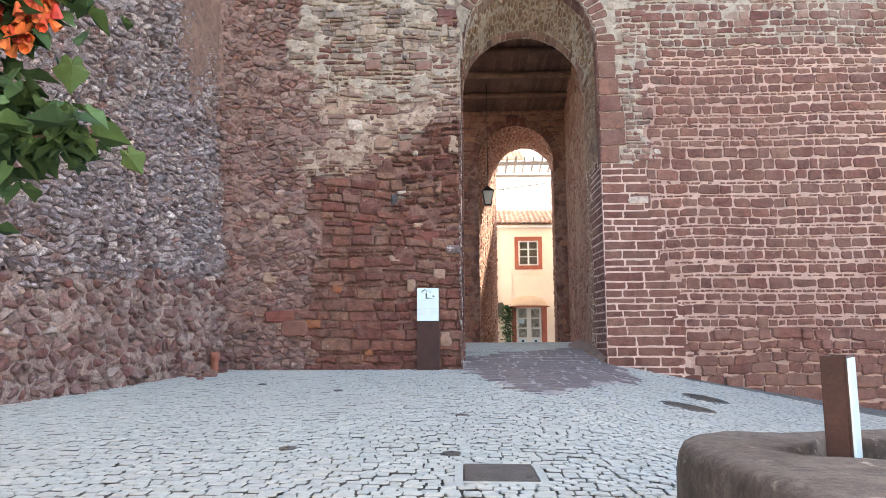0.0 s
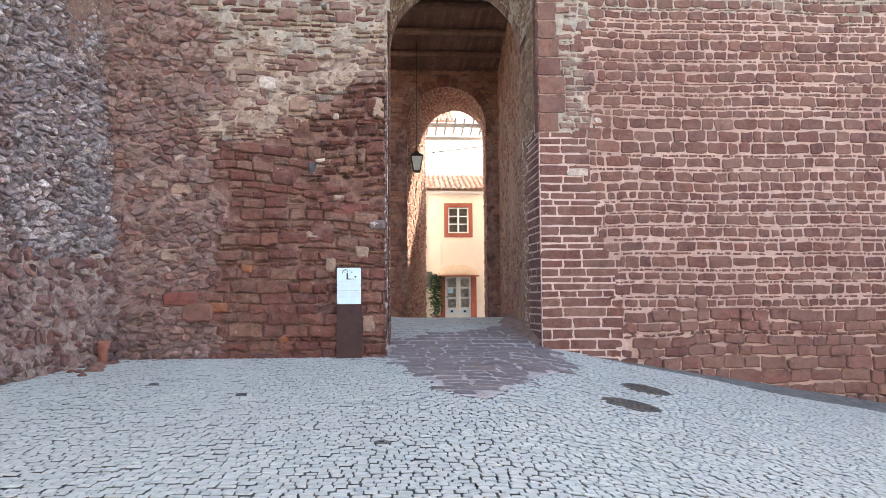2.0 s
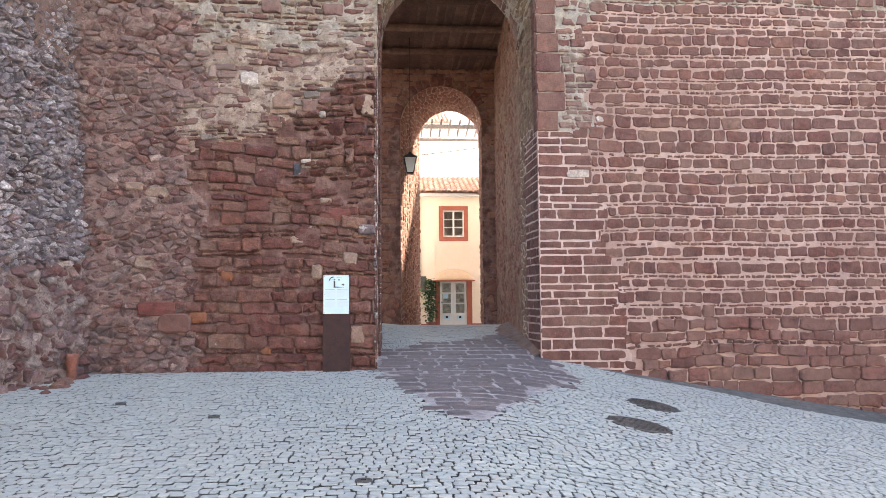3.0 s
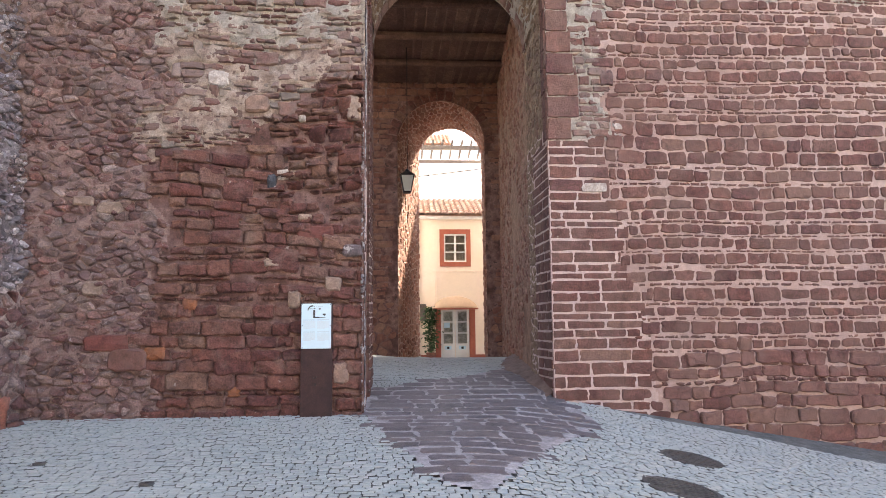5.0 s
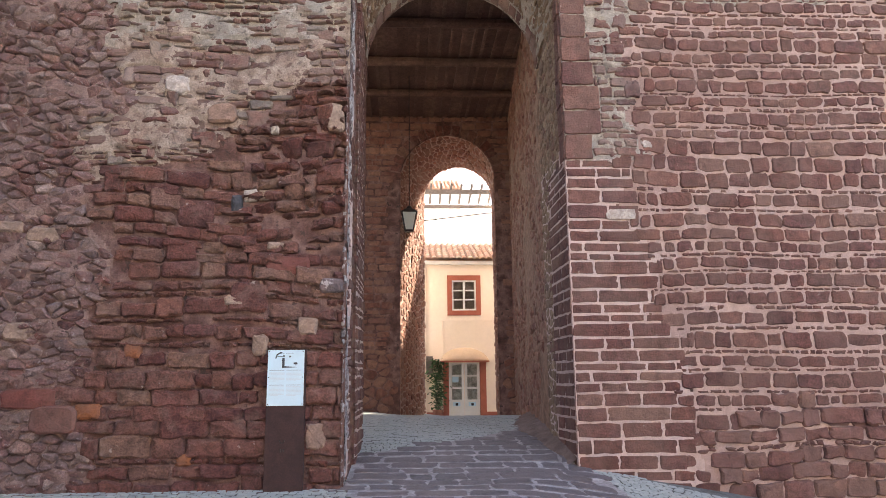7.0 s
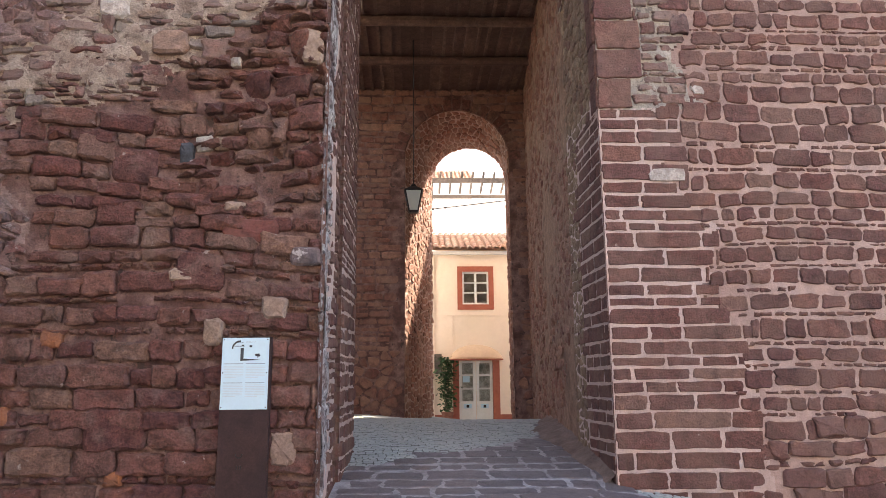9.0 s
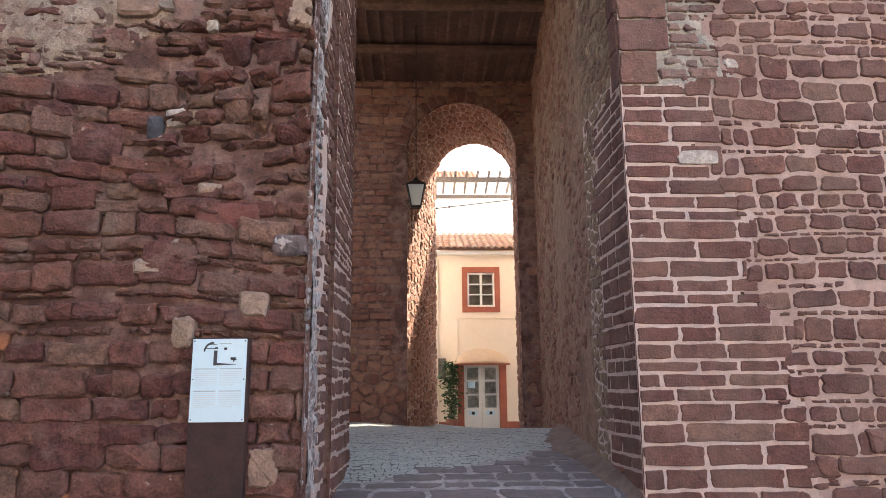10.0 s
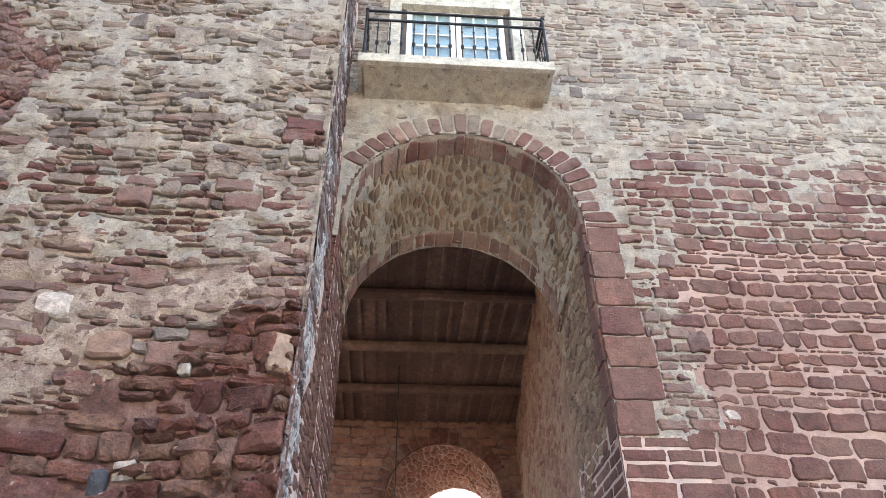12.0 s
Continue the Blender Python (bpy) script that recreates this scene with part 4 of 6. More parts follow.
bmesh.ops.transform(bm, matrix=Matrix.Translation((HR0[0], HR0[1], 0)) @ Matrix.Rotation(math.atan2(HR1[1] - HR0[1], HR1[0] - HR0[0]), 4, "Z"), verts=bm.verts)
hall_wall = setting("wall_hall", bm, M_WALLBODY, "brown rendered stone wall of the roofed gate passage")
rh = random.Random(17)
sheet("render_coat", 0, hl, 0.6, 10.6, 0.08, hall_r, lambda u, v: 0.05 * fbm(u * 2, v * 2, 44) + 0.02 * fbm(u * 9, v * 9, 41), M_BROWN, hall_wall)
polys = rubble(0.0, hl, 0.8, 10.5, 0.26, 0.17, 0.03, rh, jitter=0.46, keep=lambda u, v: fbm(u * 0.8, v * 0.8, 47) > 0.42)
lay("stone", polys, hall_r, M_BACK, hall_wall, rh, proud=0.045, bevel=0.02, tilt=0.5)

# back wall with the inner arch, slightly askew
BX0, BR0, BZ0 = 2.155, 1.445, 8.45
BX1, BR1, BZ1 = 2.72, 1.20, 8.62
back = setting("wall_back", arched_wall(-4.0, 9.0, -1, 13.0, arc(BX0, BR0 + 0.03, BZ0, -1), arc(BX1, BR1 + 0.03, BZ1, -1), BACK_Y + 0.03, STREET_Y), M_WALLBODY, "dark red stone wall with a tall inner arch")
backp = plane((0, BACK_Y, 0), (1, 0, 0), (0, -1, 0))


def back_solid(u, v, extra=0.0):
    u, v = np.asarray(u, float), np.asarray(v, float)
    r = BR0 + extra
    return ~((np.abs(u - BX0) < r) & ((v < BZ0) | ((u - BX0) ** 2 + (v - BZ0) ** 2 < r * r)))


rb = random.Random(33)
polys = courses(-4.0, 5.0, 1.2, 10.6, (0.14, 0.26), (0.2, 0.5), 0.035, rb, rough=0.015, wave=0.05, thin=0.12, ragged=0.15, keep=lambda u, v: bool(back_solid(u, v, 0.35)) and v > 3.2)
polys += rubble(-4.0, 5.0, 1.2, 3.2, 0.32, 0.26, 0.05, rb, jitter=0.4, keep=lambda u, v: bool(back_solid(u, v, 0.15)))
lay("stone", polys, backp, M_BACK, back, rb, proud=0.035, bevel=0.016, near=lambda u, v: -1 < u < 0.8 and v < 6, most=150, tilt=0.4)
sheet("mortar_bed", -4.0, 5.0, 0.8, 10.6, 0.07, backp, lambda u, v: 0.03 * fbm(u * 5, v * 5, 52) - 0.004, M_OLDMORTAR, back, keep=lambda u, v: back_solid(u, v, 0.01))
for i in range(19):
    a0, a1 = math.pi * i / 19, math.pi * (i + 1) / 19
    ri, ro, g = BR0 + 0.01, BR0 + 0.34, 0.012
    ring = [(BX0 - ri * math.cos(a1 - g), BZ0 + ri * math.sin(a1 - g)), (BX0 - ro * math.cos(a1 - g), BZ0 + ro * math.sin(a1 - g)), (BX0 - ro * math.cos(a0 + g), BZ0 + ro * math.sin(a0 + g)), (BX0 - ri * math.cos(a0 + g), BZ0 + ri * math.sin(a0 + g))]
    v, f, c = piece(rounded(ring, 0.1), rb, 0.03, 0.03, 0.012)
    w = backp(np.array(v))
    o = w.mean(axis=0)
    link("voussoir", w - o, f, M_RED, back, loc=o)
D2 = STREET_Y - BACK_Y


def inner_tunnel(p):
    t = p[:, 1] / D2
    cx, r, zs = BX0 + (BX1 - BX0) * t, BR0 + (BR1 - BR0) * t, BZ0 + (BZ1 - BZ0) * t
    u = p[:, 0]
    low = zs - 1.2
    a = np.clip((u - 7.2) / BR0, 0, math.pi)
    down = np.where(u < 7.2, 7.2 - u, np.where(u > 7.2 + math.pi * BR0, u - 7.2 - math.pi * BR0, 0))
    return np.stack([cx - (r - p[:, 2]) * np.cos(a), BACK_Y + p[:, 1], zs + (r - p[:, 2]) * np.sin(a) - down], 1)


LU = 14.4 + math.pi * BR0
polys = rubble(0.0, LU, 0.02, D2, 0.19, 0.30, 0.04, rb, jitter=0.36)
lay("stone", polys, inner_tunnel, M_TUNNEL, back, rb, proud=0.03, bevel=0.009, q=0.09, joined="tunnel_stonework", tilt=0.5)
sheet("tunnel_mortar", 0.0, LU, 0.0, D2, 0.07, inner_tunnel, lambda u, v: 0.02 * fbm(u * 6, v * 6, 61) + 0.002, M_MORTAR, back)

# unseen white face added to throw sunlight back onto the house front
part("street_render", arched_wall(-4.0, 9.0, -1, 13.0, arc(BX1, BR1 + 0.04, BZ1, -1), arc(BX1, BR1 + 0.04, BZ1, -1), STREET_Y + 0.003, STREET_Y + 0.03), M_WHITE, back, "unseen white street side added to bounce sun onto the house")
# closing walls of an unseen open court, added beside the hall for daylight
setting("wall_court_end", boxed(-9.6, -9.0, HALL_Y, STREET_Y, -1, 6.5), M_SUNSTONE, "plain ochre wall closing an unseen court added to light the hall")
setting("wall_court_back", boxed(-9.0, -4.0, BACK_Y + 0.03, BACK_Y + 0.6, -1, 5.0), M_WALLBODY, "low plain unseen wall that lets sun into the added court")
setting("wall_hall_front", boxed(-9.0, -6.2, HALL_Y - 0.6, HALL_Y, -1, 9.5), M_WALLBODY, "plain unseen stone wall closing the added court beside the tower")

# timber ceiling, stopped short on the left where the added court's light enters
ceiling = setting("ceiling", boxed(-2.6, 5.2, HALL_Y, BACK_Y + 0.03, 10.62, 10.9), M_WOOD, "dark timber ceiling of the gate passage", "ceiling")
bm = bmesh.new()
x = -1.2
while x < 4.6:
    w = rh.uniform(0.22, 0.30)
    box(bm, x, x + w - 0.02, HALL_Y + 0.02, BACK_Y, 10.50 + rh.uniform(0, 0.03), 10.62)
    x += w
    box(bm, x - 0.045, x + 0.025, HALL_Y + 0.02, BACK_Y, 10.46, 10.53)
part("ceiling_boards", bm, M_WOOD, ceiling)
for y in (20.9, 22.9, 24.9):
    b = thing("ceiling_beam", (2, y, 10.36), "dark rough timber beam under the ceiling", "beam", "ceiling beams")
    bm = bmesh.new()
    rod(bm, (-3.2, 0, 0), (2.4, 0.0, 0.02), 0.12, 0.11, 10)
    for v in bm.verts:
        v.co.y += 0.02 * math.sin(v.co.x * 2 + y)
    part("timber", bm, M_WOOD, b)

# unseen mass added behind the facades to keep the square in shade
setting("wall_upper", boxed(-0.02, 22.0, HALL_Y + 0.01, 20.5, 10.95, 30), M_WALLBODY, "plain unseen upper wall added to shade the square")

# ---- paving ----
rc = random.Random(3)
cob_near, cob_far = [], []
y = 3.6
row = 0
while y < 32:
    h = rc.uniform(0.078, 0.10)
    # past the hall, pale cobbles run on mostly unseen to brighten the street
    x0, x1 = (-7.6, 13.5) if y < 16.8 else ((-0.1, 4.2) if y < 18.6 else (-3.5, 4.2) if y < 27 else (-6.0, 6.5))
    x = x0 + rc.uniform(0, 0.1)
    while x < x1:
        w = rc.uniform(0.075, 0.145)
        wav = 0.10 * math.sin(x * 0.9 + 0.3) + 0.05 * math.sin(x * 2.3 + y * 0.5) + 0.28 * float(smooth(1.0, 5.0, x)) * (x - 1.0) * 0.6
        yy = y - wav
        if free_ground(x + w / 2, yy + h / 2):
            g = 0.006
            j = lambda: rc.uniform(-0.006, 0.006)
            poly = [(x + g + j(), yy + g + j()), (x + w - g + j(), yy + g + j() - 0.06 * w * float(smooth(1, 4, x))), (x + w - g + j(), yy + h - g + j()), (x + g + j(), yy + h - g + j())]
            cob_far.append(poly)
        x += w
    y += h


def cobbles(polys, near, most):
    V, F = [], []
    made = 0
    for poly in polys:
        cu, cv = sum(p[0] for p in poly) / 4, sum(p[1] for p in poly) / 4
        t = rc.uniform(-0.006, 0.008)
        vs = []
        for p in rounded(poly, 0.13):
            vs.append((p[0], p[1], -0.035))
        k = len(vs)
        tops = [(cu + (p[0] - cu) * 0.93, cv + (p[1] - cv) * 0.91, t + rc.uniform(-0.003, 0.003)) for p in vs]
        mids = [(p[0], p[1], t - 0.007) for p in vs]
        vs = mids + tops
        fs = [(i, (i + 1) % k, k + (i + 1) % k, k + i) for i in range(k)] + [tuple(range(k, 2 * k))]
        w = on_ground(np.array(vs))
        if made < most and near(cu, cv):
            made += 1
            o = w.mean(axis=0)
            link("cobble", w - o, fs, M_COBBLE, floor, loc=o)
        else:
            n = len(V)
            V.extend(w.tolist())
            F.extend([tuple(a + n for a in f) for f in fs])
    tagged(link("cobbles", V, F, M_COBBLE, floor), kind="stuff")


cobbles(cob_far, lambda x, y: -1.6 < x < 1.2 and 5.4 < y < 6.8, 290)

rsb = random.Random(13)
slabs = courses(-0.2, 4.0, 10.6, 22.6, (0.27, 0.43), (0.26, 0.58), 0.045, rsb, rough=0.035, wave=0.08, ragged=0.12, keep=lambda u, v: inside(u, v, APRON))
lay("slab", slabs, on_ground, M_SLAB, floor, rsb, depth=0.05, proud=0.008, bevel=0.010, near=lambda u, v: True, most=280, tilt=0.3, q=0.16, joined="slabs", rag=0.06)
V, F = grid_mesh(np.linspace(-0.1, 3.9, 60), np.linspace(10.6, 22.6, 150), 0.002)
F = [f for f in F.tolist() if inside(float(V[f, 0].mean()), float(V[f, 1].mean()), APRON)]
link("slab_joint_bed", V.tolist(), F, M_SLABJOINT, floor)
# trodden earth banked up along the wall inside the gate
V, F = [], []
ny, nx = 60, 9
for a in range(ny):
    y = 16.75 + 7.0 * a / (ny - 1)
    xw = 3.36 if y < HALL_Y else 3.36 + 0.74 * (y - HALL_Y) / (BACK_Y - HALL_Y)
    xe = float(np.interp(y, [16.75, 18.3, 19.8, 21.5, 23.75], [3.2, 3.02, 2.85, 3.1, 3.75])) + 0.12 * (float(vnoise(y * 2.2, 1.0, 5)) - 0.5)
    for b in range(nx):
        t = b / (nx - 1)
        x = xe + (xw + 0.02 - xe) * t
        V.append((x, y, float(ground(x, y)) - 0.012 + 0.028 * float(smooth(0, 0.3, t)) + 0.13 * t ** 2 + 0.03 * t * float(vnoise(x * 5, y * 5, 8))))
F = [(a * nx + b, a * nx + b + 1, (a + 1) * nx + b + 1, (a + 1) * nx + b) for a in range(ny - 1) for b in range(nx - 1)]
link("earth_bank", V, F, M_DIRT, floor, "brown earth banked along the passage wall", smooth_faces=True)


# ---- covers in the ground ----
def tilt_to_ground(x, y):
    e = 0.3
    n = Vector((-(float(ground(x + e, y)) - float(ground(x - e, y))) / (2 * e), -(float(ground(x, y + e)) - float(ground(x, y - e))) / (2 * e), 1)).normalized()
    return Matrix.Translation((x, y, float(ground(x, y)))) @ Vector((0, 0, 1)).rotation_difference(n).to_matrix().to_4x4()


def manhole(x, y, r):
    m = thing("manhole_cover", (0, 0, 0), "round worn cast iron manhole cover set in cobbles", "manhole cover", "round manhole covers")
    m.matrix_world = tilt_to_ground(x, y)
    bm = bmesh.new()
    bmesh.ops.create_cone(bm, cap_ends=True, segments=40, radius1=r * 0.86, radius2=r * 0.86, depth=0.05, matrix=Matrix.Translation((0, 0, -0.02)))
    lid = part("lid", bm, M_CASTIRON, m)
    for i in range(-3, 4):
        ln = math.sqrt(max(0, (r * 0.78) ** 2 - (i * r * 0.21) ** 2))
        part("rib", boxed(-ln, ln, i * r * 0.21 - 0.016, i * r * 0.21 + 0.016, 0.004, 0.010), M_CASTIRON, lid)
    bm = bmesh.new()
    k = 40
    a = [[bm.verts.new((q * math.cos(6.2832 * i / k), q * math.sin(6.2832 * i / k), z)) for i in range(k)] for q, z in ((r * 0.88, -0.03), (r * 0.88, 0.008), (r * 1.02, 0.008), (r * 1.02, -0.03))]
    for s in range(3):
        for i in range(k):
            bm.faces.new((a[s][i], a[s][(i + 1) % k], a[s + 1][(i + 1) % k], a[s + 1][i]))
    part("frame_ring", bm, M_CASTIRON, m)


for c in COVERS:
    manhole(*c)

acc = thing("access_cover", (0, 0, 0), "square steel access cover in a pale concrete rim", "access cover")
acc.matrix_world = tilt_to_ground(0.25, 4.94)
part("lid", boxed(-0.235, 0.235, -0.27, 0.27, -0.03, 0.006, bevel=0.004), M_CASTIRON, acc)
bm = bmesh.new()
for a in ((-0.30, 0.30, 0.28, 0.34), (-0.30, 0.30, -0.34, -0.28), (-0.30, -0.245, -0.28, 0.28), (0.245, 0.30, -0.28, 0.28)):
    box(bm, a[0], a[1], a[2], a[3], -0.05, -0.002)
part("rim", bm, M_COBBLE, acc, "pale concrete rim")
part("finger_hole", boxed(0.16, 0.20, -0.20, -0.17, 0.005, 0.008), M_IRON, acc)

for (x, y) in ((-0.08, 5.63), (-1.39, 5.85), (0.0, 8.1), (-3.35, 12.2), (-1.9, 11.2)):
    c = thing("valve_cap", (0, 0, 0), "small round iron valve cap among cobbles", "valve cap", "valve caps")
    c.matrix_world = tilt_to_ground(x, y)
    bm = bmesh.new()
    bmesh.ops.create_cone(bm, cap_ends=True, segments=20, radius1=0.075, radius2=0.07, depth=0.04, matrix=Matrix.Translation((0, 0, -0.005)))
    part("cap", bm, M_CASTIRON, c)
    part("cap_lug", boxed(-0.02, 0.02, -0.006, 0.006, 0.014, 0.02), M_IRON, c)


# ---- information totems ----
def totem(name_label, m, top, width=0.475, thick=0.09, printed=True):
    t = thing("information_totem", (0, 0, 0), name_label, "information sign", "information totems")
    t.matrix_world = m
    part("post", boxed(-width / 2, width / 2, 0.0, 0.012, 0, top, bevel=0.003), M_CORTEN, t)
    part("side_plate", boxed(-width / 2, -width / 2 + 0.012, 0.012, thick, 0, top, bevel=0.003), M_CORTEN, t)
    part("side_plate", boxed(width / 2 - 0.012, width / 2, 0.012, thick, 0, top, bevel=0.003), M_CORTEN, t)
    part("back_plate", boxed(-width / 2 + 0.012, width / 2 - 0.012, thick - 0.012, thick, 0, top, bevel=0.003), M_CORTEN, t)
    p = part("panel", boxed(-width / 2 + 0.005, width / 2 - 0.015, -0.012, 0.0, top - 0.70, top - 0.012, bevel=0.002), M_PANEL, t, "white printed panel")
    if not printed:
        return t
    z1 = top - 0.03
    x0 = -width / 2 + 0.03
    for i in range(2):
        for blk, n in ((0.26, 8), (0.44, 8)):
            for k in range(n):
                ln = 0.19 if k < n - 1 else 0.12
                part("text_line", boxed(x0 + i * 0.212, x0 + i * 0.212 + ln, -0.0145, -0.0115, z1 - blk - k * 0.0155, z1 - blk - k * 0.0155 + 0.006), M_INK, p)
    for i in range(2):
        for blk in (0.237, 0.42):
            part("heading", boxed(x0 + i * 0.212, x0 + i * 0.212 + 0.185, -0.0145, -0.0115, z1 - blk, z1 - blk + 0.007), M_HEADINK, p)
    bm = bmesh.new()
    # plan drawing of the gate: an L of dark wall, arches in outline, a tree
    box(bm, x0 + 0.155, x0 + 0.185, -0.0150, -0.0115, z1 - 0.195, z1 - 0.08)
    for k in range(9):
        box(bm, x0 + 0.155 + k * 0.021, x0 + 0.177 + k * 0.021, -0.0150, -0.0115, z1 - 0.205 + 0.0008 * k, z1 - 0.182 - 0.0016 * k)
    for a in ((0.09, 0.19, 0.060, 0.066), (0.10, 0.18, 0.028, 0.032), (0.20, 0.30, 0.022, 0.025), (0.24, 0.266, 0.055, 0.075), (0.165, 0.185, 0.05, 0.06)):
        box(bm, x0 + a[0], x0 + a[1], -0.0150, -0.0115, z1 - a[3], z1 - a[2])
    for k in range(14):
        an = 1.6 + k * 0.11
        cx, cz = x0 + 0.15 + 0.075 * math.cos(an), z1 - 0.09 + 0.075 * math.sin(an)
        box(bm, cx - 0.006, cx + 0.006, -0.0150, -0.0115, cz - 0.008, cz + 0.008)
    for k in range(9):
        cx, cz = x0 + 0.325 + rc.uniform(-0.02, 0.02), z1 - 0.15 + rc.uniform(-0.008, 0.012)
        box(bm, cx - 0.009, cx + 0.009, -0.0150, -0.0115, cz - 0.006, cz + 0.006)
    box(bm, x0 + 0.321, x0 + 0.329, -0.0150, -0.0115, z1 - 0.175, z1 - 0.155)
    part("gate_drawing", bm, M_DARKINK, p, "dark line drawing of the gate")
    for (bx, bz) in ((-width / 2 + 0.02, top - 0.03), (width / 2 - 0.03, top - 0.03), (-width / 2 + 0.02, top - 0.35), (width / 2 - 0.03, top - 0.35), (-width / 2 + 0.02, top - 0.68), (width / 2 - 0.03, top - 0.68)):
        bm = bmesh.new()
        bmesh.ops.create_cone(bm, cap_ends=True, segments=10, radius1=0.006, radius2=0.005, depth=0.006, matrix=Matrix.Translation((bx, -0.0145, bz)) @ Matrix.Rotation(radians(90), 4, "X"))
        part("screw", bm, M_IRON, p)
    # small round mark and a row of short bars near the foot
    bm = bmesh.new()
    for k in range(8):
        an = math.pi + math.pi * k / 7
        box(bm, -0.03 + 0.03 * math.cos(an) - 0.006, -0.03 + 0.03 * math.cos(an) + 0.006, -0.003, 0.001, top - 1.12 + 0.03 * math.sin(an) - 0.006, top - 1.12 + 0.03 * math.sin(an) + 0.006)
    part("round_mark", bm, M_IRON, t)
    bm = bmesh.new()
    for k in range(3):
        box(bm, -0.052 + k * 0.02, -0.04 + k * 0.02, -0.003, 0.001, top - 1.26, top - 1.22)
    part("bar_mark", bm, M_IRON, t)
    return t


totem("dark rusted steel information totem with white panel, against the tower", Matrix.Translation((-0.69, 15.12, float(ground(-0.69, 15.1)) - 0.02)) @ Matrix.Rotation(radians(-1.0), 4, "Z"), 2.70 - float(ground(-0.69, 15.1)) + 0.02)
zt = float(ground(1.75, 3.6))
totem("dark rusted steel information totem behind the stone trough", pose(1.885, 3.571, zt - 0.02, 0, 0, 59), 1.44 - zt + 0.02, thick=0.11, printed=False)

# ---- worn stone trough at the edge of the square ----
tr = thing("stone_trough", (2.16, 3.2, 0.0), "low worn brown stone block with a slot sunk in its top", "stone block")


def trough_mesh():
    """A worn block with rounded corners and a slot sunk into its top."""
    n_a, rows = 120, []
    prof = [(1.0, -0.6), (1.01, 0.3), (1.02, 0.7), (1.015, 0.84), (1.005, 0.93), (0.992, 0.972), (0.97, 0.99)] + [(0.97 * (1 - k / 26), 1.0) for k in range(1, 26)]
    for k, z in prof:
        ring = []
        for i in range(n_a):
            a = 2 * math.pi * i / n_a
            c, s = math.cos(a), math.sin(a)
            q = (abs(c) ** 4 + abs(s) ** 4) ** -0.25
            wob = 1 + 0.07 * (float(fbm(2.5 * c + 5, 2.5 * s + z * 3, 71)) - 0.5)
            x, y = 1.04 * c * q * k * wob, 1.2 * s * q * k * wob
            dx, dy = x + 2.16 - 1.9, y + 3.2 - 3.571
            al, ac = dx * 0.643 + dy * 0.766, -dx * 0.766 + dy * 0.643
            dip = float(smooth(0.38, 0.31, abs(al)) * smooth(0.22, 0.15, abs(ac - 0.03)))
            ring.append((x, y, z + (0.05 * (float(fbm(x * 2.5, y * 2.5, 73)) - 0.5) if z > 0.9 else 0) - 0.45 * dip * (z > 0.9)))
        rows.append(ring)
    verts = [v for r in rows for v in r]
    faces = []
    for k in range(len(rows) - 1):
        for i in range(n_a):
            j = (i + 1) % n_a
            faces.append((k * n_a + i, k * n_a + j, (k + 1) * n_a + j, (k + 1) * n_a + i))
    faces.append(tuple((len(rows) - 1) * n_a + i for i in range(n_a)))
    return verts, faces


tv, tf = trough_mesh()
link("block", tv, tf, M_ROCK, tr, smooth_faces=True)

# ---- clay pipe at the foot of the side wall ----
pz = float(ground(-4.95, 14.5))
pp = thing("drain_pipe", (-4.98, 14.55, pz), "short broken terracotta drain pipe against the rubble wall", "pipe")
bm = bmesh.new()
k = 18
prof = [(0.075, -0.1), (0.078, 0.25), (0.098, 0.27), (0.10, 0.40), (0.088, 0.43), (0.07, 0.42), (0.062, 0.1)]
rings = [[bm.verts.new((r * math.cos(6.2832 * i / k) + 0.02 * z, r * math.sin(6.2832 * i / k), z + 0.015 * math.sin(i * 1.7))) for i in range(k)] for r, z in prof]
for a, b in zip(rings, rings[1:]):
    for i in range(k):
        bm.faces.new((a[i], a[(i + 1) % k], b[(i + 1) % k], b[i]))
part("clay_tube", bm, M_CLAY, pp, smooth_faces=True)

rl = random.Random(77)
for k in range(9):
    x = -4.95 + rl.uniform(-0.25, 0.1) + 0.02 * k
    y = 14.9 - k * rl.uniform(0.15, 0.32)
    s = rl.uniform(0.05, 0.13)
    bm = bmesh.new()
    bmesh.ops.create_icosphere(bm, subdivisions=2, radius=s)
    for v in bm.verts:
        n = 1 + 0.5 * (noise.noise(v.co * 9 + Vector((k, 0, 0))))
        v.co = Vector((v.co.x * 1.2 * n, v.co.y * n, max(v.co.z, -s * 0.3) * 0.7 * n))
    o = part("loose_stone", bm, M_RED)
    o.location = (x, y, float(ground(x, y)) + s * 0.15)
    tagged(o, "loose reddish stone at the foot of the wall", "stone", "loose stones")

# tone of the dim room inside the house window, put on a flat sheet
M_ROOMSHEET = material("beige_brown_room_sheet", [(0.26, 0.19, 0.14), (0.34, 0.26, 0.20)], pieces=False, stain=2, bump=0.1, value=0.1)
# flat pale blue in place of the sky mirrored in the balcony panes
M_SKYSHEET = material("pale_blue_sky_sheet", [(0.46, 0.60, 0.66), (0.54, 0.67, 0.72)], pieces=False, stain=2, bump=0.1, value=0.1)
# ---- balcony over the arch ----
bal = thing("balcony", (1.63, GATE_Y, 11.1), "limestone balcony slab with black wrought iron railing over the arch", "balcony")
bm = bmesh.new()
box(bm, -1.46, 1.46, -0.64, 0.05, 0.07, 0.25, bevel=0.012)
part("slab", bm, M_STONETRIM, bal)
bm = bmesh.new()
